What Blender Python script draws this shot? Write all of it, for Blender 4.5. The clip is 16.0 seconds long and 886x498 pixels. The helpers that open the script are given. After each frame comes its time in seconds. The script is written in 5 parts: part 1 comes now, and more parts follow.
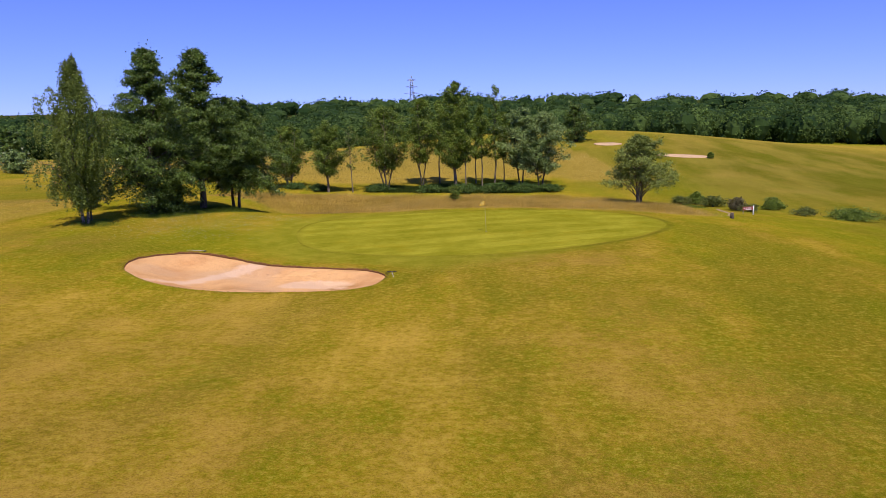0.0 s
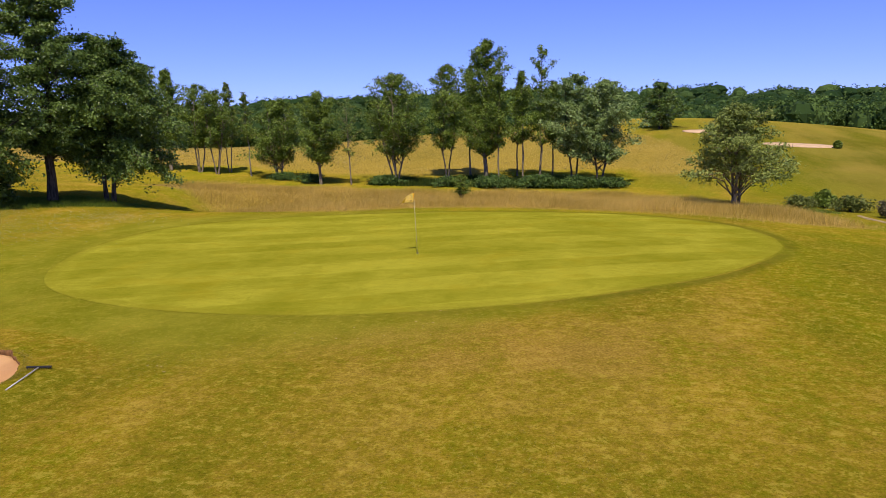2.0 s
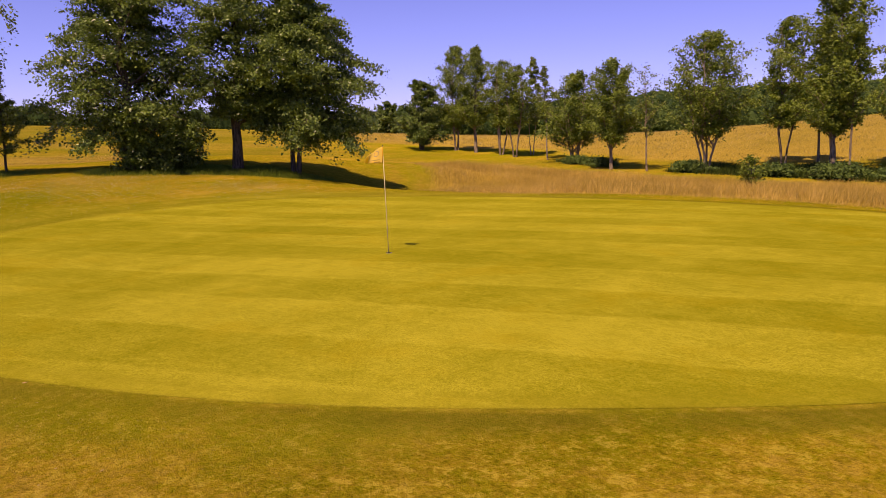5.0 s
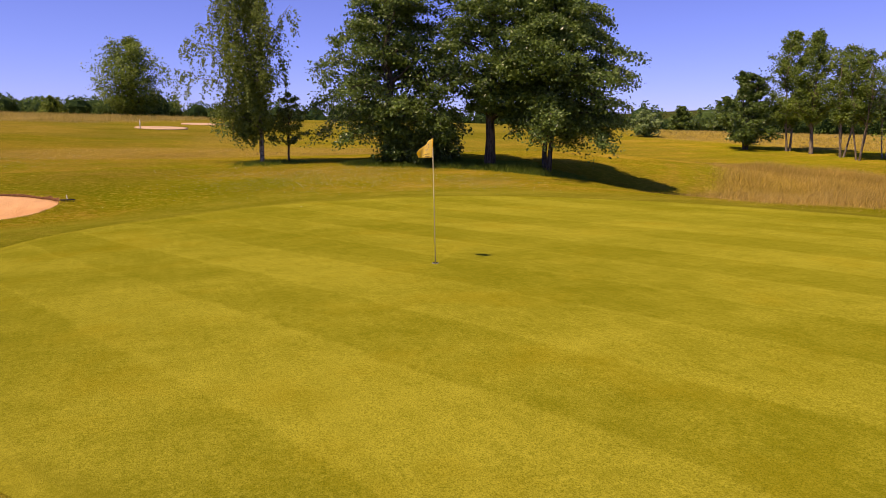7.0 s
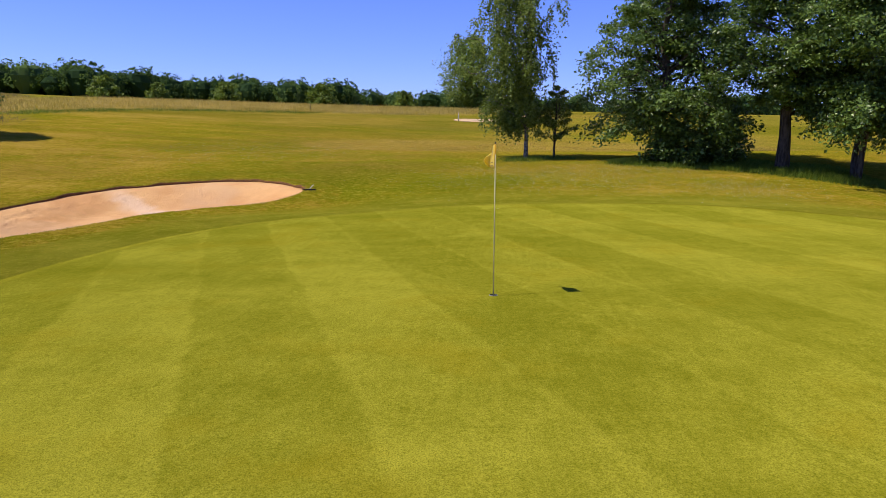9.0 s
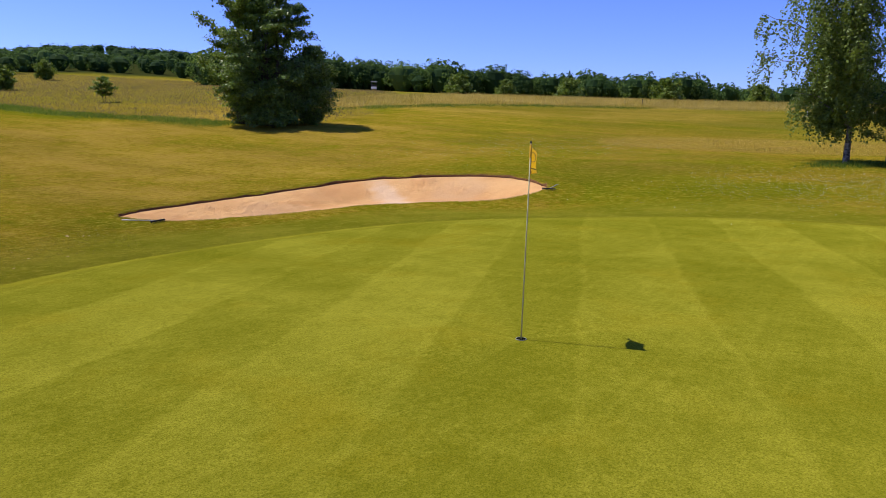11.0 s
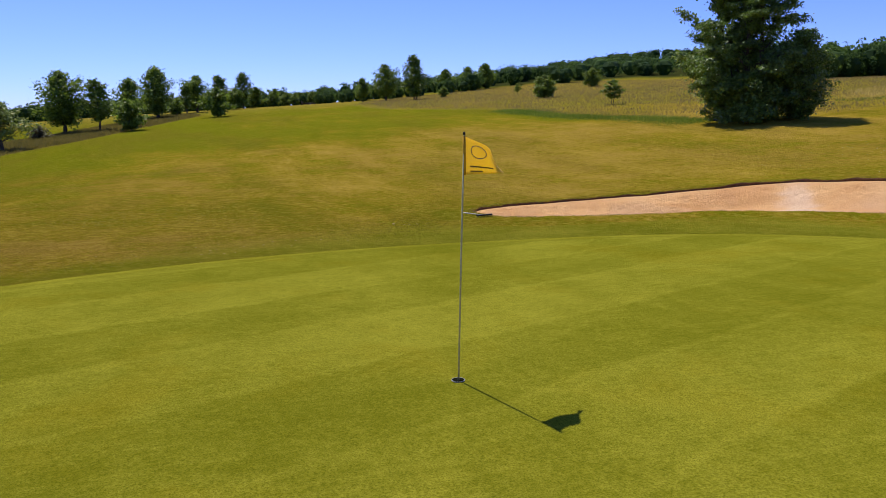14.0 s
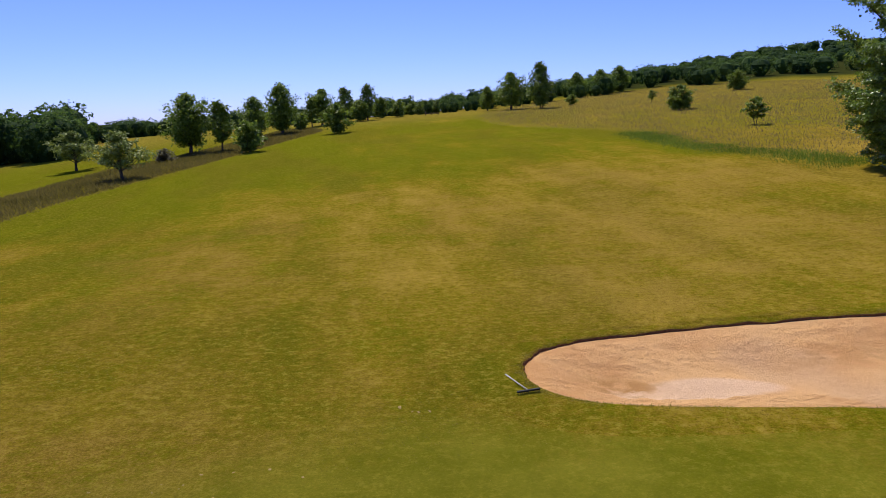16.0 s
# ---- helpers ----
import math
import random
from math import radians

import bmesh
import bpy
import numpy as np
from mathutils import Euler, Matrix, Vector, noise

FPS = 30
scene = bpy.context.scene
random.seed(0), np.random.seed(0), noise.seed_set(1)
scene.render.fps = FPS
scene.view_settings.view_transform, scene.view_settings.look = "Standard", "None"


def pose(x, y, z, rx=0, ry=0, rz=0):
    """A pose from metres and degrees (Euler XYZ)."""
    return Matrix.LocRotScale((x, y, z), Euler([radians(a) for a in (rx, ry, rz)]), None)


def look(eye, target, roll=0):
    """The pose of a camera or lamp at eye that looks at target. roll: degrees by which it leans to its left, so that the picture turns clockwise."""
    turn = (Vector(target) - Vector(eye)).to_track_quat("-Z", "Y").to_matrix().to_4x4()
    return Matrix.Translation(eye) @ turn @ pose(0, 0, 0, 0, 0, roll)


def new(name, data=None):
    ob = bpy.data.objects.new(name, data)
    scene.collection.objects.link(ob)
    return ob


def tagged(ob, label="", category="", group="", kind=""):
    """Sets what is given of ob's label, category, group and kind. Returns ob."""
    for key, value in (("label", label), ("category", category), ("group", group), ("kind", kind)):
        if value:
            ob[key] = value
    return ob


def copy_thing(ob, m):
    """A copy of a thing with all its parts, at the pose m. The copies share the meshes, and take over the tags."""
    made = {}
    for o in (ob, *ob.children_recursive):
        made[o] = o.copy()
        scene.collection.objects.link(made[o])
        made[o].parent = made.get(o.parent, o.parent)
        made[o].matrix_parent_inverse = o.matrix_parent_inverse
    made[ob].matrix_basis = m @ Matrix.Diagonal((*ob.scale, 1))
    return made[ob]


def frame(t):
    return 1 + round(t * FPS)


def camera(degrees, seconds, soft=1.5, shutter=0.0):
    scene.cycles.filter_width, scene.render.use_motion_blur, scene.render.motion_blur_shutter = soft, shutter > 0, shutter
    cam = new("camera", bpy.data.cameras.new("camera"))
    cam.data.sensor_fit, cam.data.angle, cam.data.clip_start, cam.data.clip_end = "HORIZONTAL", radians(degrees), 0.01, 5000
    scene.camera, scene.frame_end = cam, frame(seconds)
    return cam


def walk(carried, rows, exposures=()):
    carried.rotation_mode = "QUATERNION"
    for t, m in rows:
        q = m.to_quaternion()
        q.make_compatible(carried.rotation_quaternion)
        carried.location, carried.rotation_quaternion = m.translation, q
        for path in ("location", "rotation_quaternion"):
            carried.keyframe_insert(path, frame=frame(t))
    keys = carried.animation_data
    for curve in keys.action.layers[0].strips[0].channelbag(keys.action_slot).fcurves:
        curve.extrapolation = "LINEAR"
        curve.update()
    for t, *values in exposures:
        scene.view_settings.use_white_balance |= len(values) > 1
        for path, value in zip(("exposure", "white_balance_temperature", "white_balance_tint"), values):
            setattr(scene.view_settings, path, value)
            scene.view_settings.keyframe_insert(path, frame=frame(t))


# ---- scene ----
cam = camera(62.2, 16.0, 0.9)
PATH = [
    (0, (-0.711, -50.157, 6.514), (-0.801, -48.182, 6.213), -1.2),
    (0.5, (0.916, -43.086, 5.892), (0.772, -41.114, 5.592), -1.2),
    (1, (2.606, -36.286, 5.234), (2.41, -34.318, 4.934), -1.3),
    (1.5, (4.09, -30.294, 4.557), (3.83, -28.334, 4.26), -1.2),
    (2, (5.315, -25.247, 4.055), (4.976, -23.298, 3.756), -0.9),
    (2.5, (6.366, -21.327, 3.617), (5.923, -19.4, 3.314), -0.9),
    (3, (7.335, -18.578, 3.271), (6.762, -16.686, 2.967), -1.0),
    (5.5, (10.914, -9.009, 2.216), (9.467, -7.66, 1.919), -0.5),
    (6, (11.32, -7.595, 2.177), (9.726, -6.424, 1.88), -0.3),
    (6.5, (11.57, -6.2, 2.156), (9.85, -5.224, 1.858), -0.0),
    (7, (11.64, -4.775, 2.177), (9.819, -4.006, 1.878), 0.1),
    (7.5, (11.537, -3.467, 2.243), (9.644, -2.898, 1.939), 0.4),
    (8, (11.23, -2.297, 2.299), (9.286, -1.94, 1.989), 0.6),
    (8.5, (10.84, -1.156, 2.334), (8.869, -1.04, 2.015), 0.7),
    (9, (10.289, -0.088, 2.39), (8.32, -0.211, 2.063), 0.7),
    (9.5, (9.423, 0.797, 2.372), (7.482, 0.443, 2.041), 0.6),
    (10, (8.69, 1.672, 2.396), (6.807, 1.09, 2.059), 1.2),
    (12.5, (4.72, 4.922, 2.441), (3.485, 3.39, 2.081), -0.4),
    (13, (3.862, 5.282, 2.402), (2.822, 3.612, 2.042), -0.7),
    (13.5, (2.92, 5.645, 2.369), (2.105, 3.854, 2.009), -0.9),
    (14, (1.994, 5.863, 2.341), (1.395, 3.989, 1.982), -1.0),
    (14.5, (1.112, 5.937, 2.33), (0.652, 4.024, 1.972), -1.1),
    (15, (0.23, 5.519, 2.537), (-0.168, 3.593, 2.175), -1.3),
    (15.5, (-0.772, 3.709, 3.82), (-1.077, 1.766, 3.455), -1.5),
    (16, (-1.801, 0.954, 5.143), (-2.043, -0.998, 4.78), -1.8),
]
LIGHT = [(0.0, -0.06, 6650, 16), (1.0, 0.0, 6700, 15), (2.0, 0.07, 6800, 14), (2.5, 0.09, 7250, 19), (3.0, 0.1, 7800, 23), (5.5, 0.17, 9800, 41), (6.0, 0.11, 9600, 39), (7.0, 0.08, 8300, 28),
         (8.0, 0.14, 7200, 16), (9.0, 0.16, 6600, 8), (10.0, 0.14, 6500, 6), (12.5, 0.1, 6450, 5), (14.5, 0.06, 6450, 5), (15.2, 0.0, 6450, 5), (16.0, -0.04, 6550, 7)]
walk(cam, [(t, look(eye, target, roll)) for t, eye, target, roll in PATH], LIGHT)

# ---- daylight: high summer sun, clear sky ----
TO_SUN = Vector((0.10, -0.525, 0.845)).normalized()
world = bpy.data.worlds.new("world")
scene.world = world
world.use_nodes = True
sky = world.node_tree.nodes.new("ShaderNodeTexSky")
sky.sky_type, sky.sun_disc = "NISHITA", False
sky.sun_elevation = math.asin(TO_SUN.z)
sky.sun_rotation = math.atan2(TO_SUN.x, TO_SUN.y)
sky.altitude, sky.air_density, sky.dust_density, sky.ozone_density = 2200.0, 1.0, 1.0, 5.0
deep = world.node_tree.nodes.new("ShaderNodeMix")
deep.data_type, deep.blend_type = "RGBA", "MULTIPLY"
deep.inputs[0].default_value, deep.inputs[7].default_value = 1.0, (0.77, 0.81, 1.58, 1.0)
world.node_tree.links.new(sky.outputs[0], deep.inputs[6])
world.node_tree.links.new(deep.outputs[2], world.node_tree.nodes["Background"].inputs[0])
world.node_tree.nodes["Background"].inputs[1].default_value = 0.113
sun = new("sun", bpy.data.lights.new("sun", "SUN"))
sun.data.energy, sun.data.angle, sun.data.color = 5.0, radians(0.53), (1.0, 0.92, 0.76)
sun.matrix_world = look((0, 0, 60), Vector((0, 0, 60)) - TO_SUN)


# ---- helpers of this scene ----
def rgb(*c):
    return (*c, 1.0)


def mesh_from(name, verts, faces, mat, smooth=False, tone=None):
    """A mesh from numpy arrays: verts n x 3, faces m x k."""
    verts, faces = np.asarray(verts, np.float32), np.asarray(faces, np.int32)
    me = bpy.data.meshes.new(name)
    k = faces.shape[1]
    me.vertices.add(len(verts))
    me.vertices.foreach_set("co", verts.ravel())
    me.loops.add(faces.size)
    me.loops.foreach_set("vertex_index", faces.ravel())
    me.polygons.add(len(faces))
    me.polygons.foreach_set("loop_start", np.arange(0, faces.size, k, dtype=np.int32))
    me.polygons.foreach_set("use_smooth", np.full(len(faces), smooth))
    if tone is not None:
        a = me.attributes.new("tone", "FLOAT", "POINT")
        a.data.foreach_set("value", np.asarray(tone, np.float32))
    me.update(calc_edges=True)
    me.validate()
    me.materials.append(mat)
    return me


def part(name, me, parent=None, label=""):
    ob = new(name, me)
    if parent is not None:
        ob.parent = parent
    return tagged(ob, label)


def bm_mesh(name, bm, mat, smooth=False):
    me = bpy.data.meshes.new(name)
    bm.normal_update()
    bm.to_mesh(me)
    bm.free()
    for p in me.polygons:
        p.use_smooth = smooth
    me.materials.append(mat)
    return me


def empty(name, x, y, z, turn=0.0, scale=1.0):
    ob = new(name)
    ob.empty_display_size = 0.2
    ob.matrix_basis = Matrix.LocRotScale((x, y, z), Euler((0, 0, radians(turn))), (scale, scale, scale))
    return ob


class Nodes:
    """Short forms for writing node materials."""

    def __init__(self, name, rough=0.8, spec=0.3):
        self.mat = bpy.data.materials.new(name)
        self.mat.use_nodes = True
        self.t = self.mat.node_tree
        self.bsdf = self.t.nodes["Principled BSDF"]
        self.bsdf.inputs["Roughness"].default_value = rough
        self.bsdf.inputs["Specular IOR Level"].default_value = spec

    def put(self, socket, value):
        if isinstance(value, bpy.types.NodeSocket):
            self.t.links.new(value, socket)
        else:
            socket.default_value = value

    def n(self, kind, out=0, **inputs):
        node = self.t.nodes.new("ShaderNode" + kind)
        for k, v in inputs.items():
            self.put(node.inputs[int(k[1:])] if k[0] == "i" and k[1:].isdigit() else node.inputs[k], v)
        return node.outputs[out]

    def math(self, op, a, b=0.0, clamp=False):
        node = self.t.nodes.new("ShaderNodeMath")
        node.operation, node.use_clamp = op, clamp
        self.put(node.inputs[0], a)
        self.put(node.inputs[1], b)
        return node.outputs[0]

    def mix(self, f, a, b):
        node = self.t.nodes.new("ShaderNodeMix")
        node.data_type = "RGBA"
        self.put(node.inputs[0], f)
        self.put(node.inputs[6], a)
        self.put(node.inputs[7], b)
        return node.outputs[2]

    def coords(self, scale=(1, 1, 1), turn=0.0):
        c = self.n("TexCoord", 3)
        node = self.t.nodes.new("ShaderNodeMapping")
        self.put(node.inputs[0], c)
        node.inputs["Scale"].default_value = scale
        node.inputs["Rotation"].default_value = (0, 0, radians(turn))
        return node.outputs[0]

    def noise(self, scale, vec=None, detail=4.0, rough=0.55):
        node = self.t.nodes.new("ShaderNodeTexNoise")
        node.inputs["Scale"].default_value = scale
        node.inputs["Detail"].default_value = detail
        node.inputs["Roughness"].default_value = rough
        self.put(node.inputs["Vector"], vec if vec is not None else self.n("TexCoord", 3))
        return node.outputs[0]

    def step(self, v, lo, hi, a=0.0, b=1.0):
        node = self.t.nodes.new("ShaderNodeMapRange")
        node.interpolation_type = "SMOOTHSTEP"
        self.put(node.inputs[0], v)
        for k, x in zip((1, 2, 3, 4), (lo, hi, a, b)):
            node.inputs[k].default_value = x
        return node.outputs[0]

    def attr(self, name):
        node = self.t.nodes.new("ShaderNodeAttribute")
        node.attribute_name = name
        return node.outputs[2]

    def bump(self, h, strength, distance):
        self.put(self.bsdf.inputs["Normal"], self.n("Bump", 0, Strength=strength, Distance=distance, Height=h))

    def color(self, c):
        self.put(self.bsdf.inputs["Base Color"], c)
        return self.mat


def plain(name, c, rough=0.6, spec=0.4, metal=0.0, vary=0.12, scale=30.0, bump=0.0):
    m = Nodes(name, rough, spec)
    m.bsdf.inputs["Metallic"].default_value = metal
    f = m.noise(scale)
    if bump:
        m.bump(f, bump, 0.01)
    dark = rgb(*(v * (1 - 2 * vary) for v in c))
    return m.color(m.mix(m.step(f, 0.3, 0.7), dark, rgb(*c)))


# ---- materials ----
def turf_material():
    m = Nodes("mown_turf", 0.95, 0.0)
    m.bsdf.inputs["Diffuse Roughness"].default_value = 0.35
    rough, dry, lush = m.attr("rough"), m.attr("dry"), m.attr("lush")
    big = m.noise(0.07, detail=3)
    mid = m.noise(0.6, detail=5, rough=0.62)
    mow = m.noise(0.8, m.coords((1.0, 0.22, 1.0), 8.0), detail=5, rough=0.6)
    fine = m.noise(3.2, detail=6, rough=0.72)
    tuft = m.noise(13.0, detail=4, rough=0.7)
    grain = m.noise(48.0, detail=3, rough=0.7)
    patch = m.noise(0.2, m.coords((1.5, 0.4, 1.0), -12.0), detail=4, rough=0.5)
    d = m.math("ADD", dry, m.math("MULTIPLY", m.math("SUBTRACT", big, 0.5), 1.0))
    for v, k in ((patch, 0.75), (mid, 0.75), (mow, 0.6), (fine, 1.15), (tuft, 0.9)):
        d = m.math("ADD", d, m.math("MULTIPLY", m.math("SUBTRACT", v, 0.5), k))
    d = m.math("SUBTRACT", d, m.math("MULTIPLY", lush, 0.42))
    d = m.step(d, 0.0, 1.0)
    ramp = m.t.nodes.new("ShaderNodeValToRGB")
    m.put(ramp.inputs[0], d)
    stops = ((0.0, (0.205, 0.222, 0.007)), (0.3, (0.285, 0.252, 0.011)), (0.6, (0.385, 0.275, 0.02)), (1.0, (0.58, 0.385, 0.06)))
    els = ramp.color_ramp.elements
    els[0].position, els[0].color = stops[0][0], rgb(*stops[0][1])
    els[1].position, els[1].color = stops[3][0], rgb(*stops[3][1])
    for p, c in stops[1:3]:
        els.new(p).color = rgb(*c)
    c = ramp.outputs[0]
    matted = m.math("MULTIPLY", m.step(m.noise(0.06, m.coords((1.6, 0.6, 1), 10.0), detail=5, rough=0.6), 0.45, 0.60), 0.42)
    c = m.mix(matted, c, m.mix(fine, rgb(0.14, 0.125, 0.010), rgb(0.27, 0.20, 0.022)))
    straw = m.mix(m.step(fine, 0.3, 0.7), rgb(0.34, 0.23, 0.035), rgb(0.52, 0.35, 0.08))
    c = m.mix(m.math("MULTIPLY", rough, 0.85), c, straw)
    c = m.mix(m.step(m.math("ADD", m.math("MULTIPLY", grain, 0.45), m.math("MULTIPLY", tuft, 0.55)), 0.42, 0.62, 0.0, 0.52), c, m.mix(0.5, c, rgb(0.02, 0.02, 0.002)))
    clump = m.noise(5.0, detail=6, rough=0.75)
    c = m.mix(m.step(clump, 0.38, 0.50, 0.50, 0.0), c, m.mix(0.5, c, rgb(0.05, 0.055, 0.003)))
    c = m.mix(m.step(clump, 0.51, 0.64, 0.0, 0.46), c, rgb(0.55, 0.43, 0.06))
    speck = m.noise(20.0, detail=6, rough=0.85)
    c = m.mix(m.step(speck, 0.36, 0.50, 0.55, 0.0), c, m.mix(0.35, rgb(0.03, 0.034, 0.002), c))
    c = m.mix(m.step(speck, 0.52, 0.64, 0.0, 0.36), c, rgb(0.50, 0.37, 0.07))
    olive = m.mix(m.step(m.noise(0.11, m.coords((1.0, 0.35, 1.0), 12.0), detail=5, rough=0.6), 0.38, 0.62), rgb(0.095, 0.10, 0.012), rgb(0.225, 0.175, 0.035))
    c = m.mix(m.attr("meadow"), c, m.mix(m.math("MULTIPLY", fine, 0.5), olive, c))
    far = m.attr("ring")
    lane = m.math("SINE", m.math("ADD", m.math("MULTIPLY", far, 5.6), m.math("MULTIPLY", mid, 3.0)), 0.0)
    mown = m.math("ADD", m.math("MULTIPLY", lane, 0.028), m.math("ADD", m.math("MULTIPLY", mid, 0.7), m.math("MULTIPLY", tuft, 0.5)))
    mown = m.mix(m.step(mown, 0.3, 0.95), rgb(0.185, 0.19, 0.011), rgb(0.375, 0.345, 0.037))
    c = m.mix(m.math("MULTIPLY", m.attr("apron"), m.step(m.math("ADD", patch, m.math("MULTIPLY", tuft, 0.35)), 0.40, 0.72, 1.0, 0.62)), c, mown)
    # the uncut strip that rims the putting surface
    strip = m.math("MULTIPLY", m.step(far, 0.02, 0.14), m.math("MULTIPLY", m.step(far, 0.3, 0.75, 1.0, 0.0), m.step(mid, 0.3, 0.6, 0.1, 0.7)))
    strip = m.math("MULTIPLY", strip, m.attr("uncut"))
    c = m.mix(strip, c, m.mix(tuft, rgb(0.075, 0.085, 0.006), rgb(0.20, 0.17, 0.018)))
    worn = m.math("MULTIPLY", m.attr("worn"), m.step(m.math("ADD", m.math("MULTIPLY", mid, 0.6), m.math("MULTIPLY", tuft, 0.5)), 0.42, 0.62))
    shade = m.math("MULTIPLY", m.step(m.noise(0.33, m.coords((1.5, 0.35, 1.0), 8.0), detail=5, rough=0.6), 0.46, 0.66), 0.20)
    c = m.mix(shade, c, m.mix(0.5, c, rgb(0.06, 0.058, 0.004)))
    c = m.mix(m.math("MULTIPLY", worn, 0.42), c, m.mix(m.step(speck, 0.4, 0.62), rgb(0.22, 0.12, 0.022), rgb(0.47, 0.29, 0.07)))
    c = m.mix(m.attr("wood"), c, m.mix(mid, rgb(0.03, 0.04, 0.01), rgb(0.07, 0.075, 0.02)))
    h = m.math("ADD", grain, m.math("MULTIPLY", fine, 1.5))
    m.bump(h, 1.0, 0.06)
    return m.color(c)


def green_material():
    m = Nodes("putting_green_turf", 0.95, 0.0)
    m.bsdf.inputs["Diffuse Roughness"].default_value = 0.35
    # mown bands, 1.6 m wide, their sheen painted as lighter and darker colour
    sep = m.t.nodes.new("ShaderNodeSeparateXYZ")
    m.put(sep.inputs[0], m.coords((1, 1, 1), -20.0))
    wob = m.math("MULTIPLY", m.math("SUBTRACT", m.noise(0.5, detail=3), 0.5), 0.45)
    v = m.math("ADD", m.math("ADD", sep.outputs[1], 1.75), wob)
    band = m.math("COSINE", m.math("MULTIPLY", v, math.pi / 1.6), 0.0)
    seam = m.step(m.math("ABSOLUTE", band, 0.0), 0.02, 0.2, 0.09, 0.0)
    band = m.step(band, -0.22, 0.22)
    lines = m.noise(1.0, m.coords((0.6, 9.0, 1.0), -20.0), detail=3)
    mid = m.noise(0.55, detail=5, rough=0.6)
    soft = m.noise(0.18, detail=2)
    fine = m.noise(9.0, detail=5, rough=0.7)
    grain = m.noise(70.0, detail=3, rough=0.75)
    f = m.math("ADD", m.math("MULTIPLY", band, m.step(soft, 0.36, 0.60, 0.04, 0.185)), m.math("MULTIPLY", mid, 0.45))
    f = m.math("ADD", f, m.math("MULTIPLY", m.math("SUBTRACT", fine, 0.5), 0.5))
    f = m.math("ADD", f, m.math("MULTIPLY", m.math("SUBTRACT", m.noise(1.6, detail=6, rough=0.7), 0.5), 0.6))
    f = m.math("ADD", f, m.math("MULTIPLY", m.math("SUBTRACT", m.noise(0.26, m.coords((1.0, 0.5, 1.0), 20.0), detail=3), 0.5), 0.8))
    f = m.math("ADD", f, m.math("ADD", seam, m.math("MULTIPLY", m.math("SUBTRACT", lines, 0.5), 0.22)))
    f = m.math("ADD", f, m.math("MULTIPLY", m.math("SUBTRACT", m.noise(26.0, detail=4, rough=0.75), 0.5), 1.0))
    f = m.math("ADD", f, 0.17)
    c = m.mix(m.step(f, 0.05, 0.95), rgb(0.178, 0.176, 0.010), rgb(0.385, 0.355, 0.034))
    c = m.mix(m.step(m.noise(0.5, detail=6, rough=0.62), 0.5, 0.7, 0.0, 0.34), c, rgb(0.28, 0.21, 0.009))
    c = m.mix(m.step(grain, 0.40, 0.68, 0.0, 0.62), c, rgb(0.07, 0.075, 0.004))
    rag = m.math("ADD", m.math("MULTIPLY", m.attr("rim"), 0.75), m.math("MULTIPLY", m.math("SUBTRACT", m.noise(3.0, detail=5, rough=0.7), 0.5), 1.3))
    c = m.mix(m.step(rag, 0.3, 0.9, 0.0, 0.5), c, m.mix(fine, rgb(0.13, 0.135, 0.008), rgb(0.26, 0.225, 0.02)))
    m.bump(m.math("ADD", grain, fine), 0.7, 0.02)
    return m.color(c)


def sand_material():
    m = Nodes("raked_bunker_sand", 0.95, 0.1)
    mid, fine = m.noise(0.55, detail=4), m.noise(14.0, detail=5, rough=0.7)
    grain = m.noise(160.0, detail=2)
    c = m.mix(m.step(mid, 0.35, 0.65), rgb(0.71, 0.375, 0.155), rgb(0.83, 0.49, 0.218))
    c = m.mix(m.step(m.noise(0.22, detail=2), 0.55, 0.68, 0.0, 0.6), c, rgb(0.72, 0.46, 0.26))
    c = m.mix(m.step(grain, 0.3, 0.7, 0.0, 0.25), c, rgb(0.45, 0.25, 0.13))
    c = m.mix(m.step(fine, 0.55, 0.75, 0.0, 0.34), c, rgb(0.42, 0.215, 0.09))
    c = m.mix(m.math("MULTIPLY", m.attr("pale"), 0.6), c, rgb(0.84, 0.62, 0.45))
    c = m.mix(m.math("MULTIPLY", m.attr("dark_sand"), m.step(m.noise(2.2, detail=4), 0.35, 0.6)), c, rgb(0.50, 0.26, 0.095))
    m.bump(m.math("ADD", m.noise(5.0, detail=4, rough=0.7), m.math("ADD", fine, m.math("MULTIPLY", grain, 0.3))), 0.9, 0.075)
    return m.color(c)


def leaf_material(name, dark, light, gloss=0.55, through_light=0.24, shine=0.25):
    m = Nodes(name, gloss, shine)
    r = m.n("NewGeometry", 8)
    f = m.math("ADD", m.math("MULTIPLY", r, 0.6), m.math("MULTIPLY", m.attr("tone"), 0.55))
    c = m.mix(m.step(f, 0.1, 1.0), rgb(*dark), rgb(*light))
    m.color(c)
    tr = m.t.nodes.new("ShaderNodeBsdfTranslucent")
    m.put(tr.inputs[0], m.mix(0.35, c, rgb(light[0] * 1.5, light[1] * 1.5, light[2])))
    mx = m.t.nodes.new("ShaderNodeMixShader")
    mx.inputs[0].default_value = through_light
    m.t.links.new(m.bsdf.outputs[0], mx.inputs[1])
    m.t.links.new(tr.outputs[0], mx.inputs[2])
    m.t.links.new(mx.outputs[0], m.t.nodes["Material Output"].inputs[0])
    return m.mat


def bark_material(name, dark, light, bands=False):
    m = Nodes(name, 0.9, 0.2)
    f = m.noise(3.0, m.coords((4, 4, 0.7) if not bands else (2.2, 2.2, 2.6)), detail=5, rough=0.7)
    m.bump(f, 0.7, 0.03)
    return m.color(m.mix(m.step(f, 0.36, 0.62), rgb(*dark), rgb(*light)))


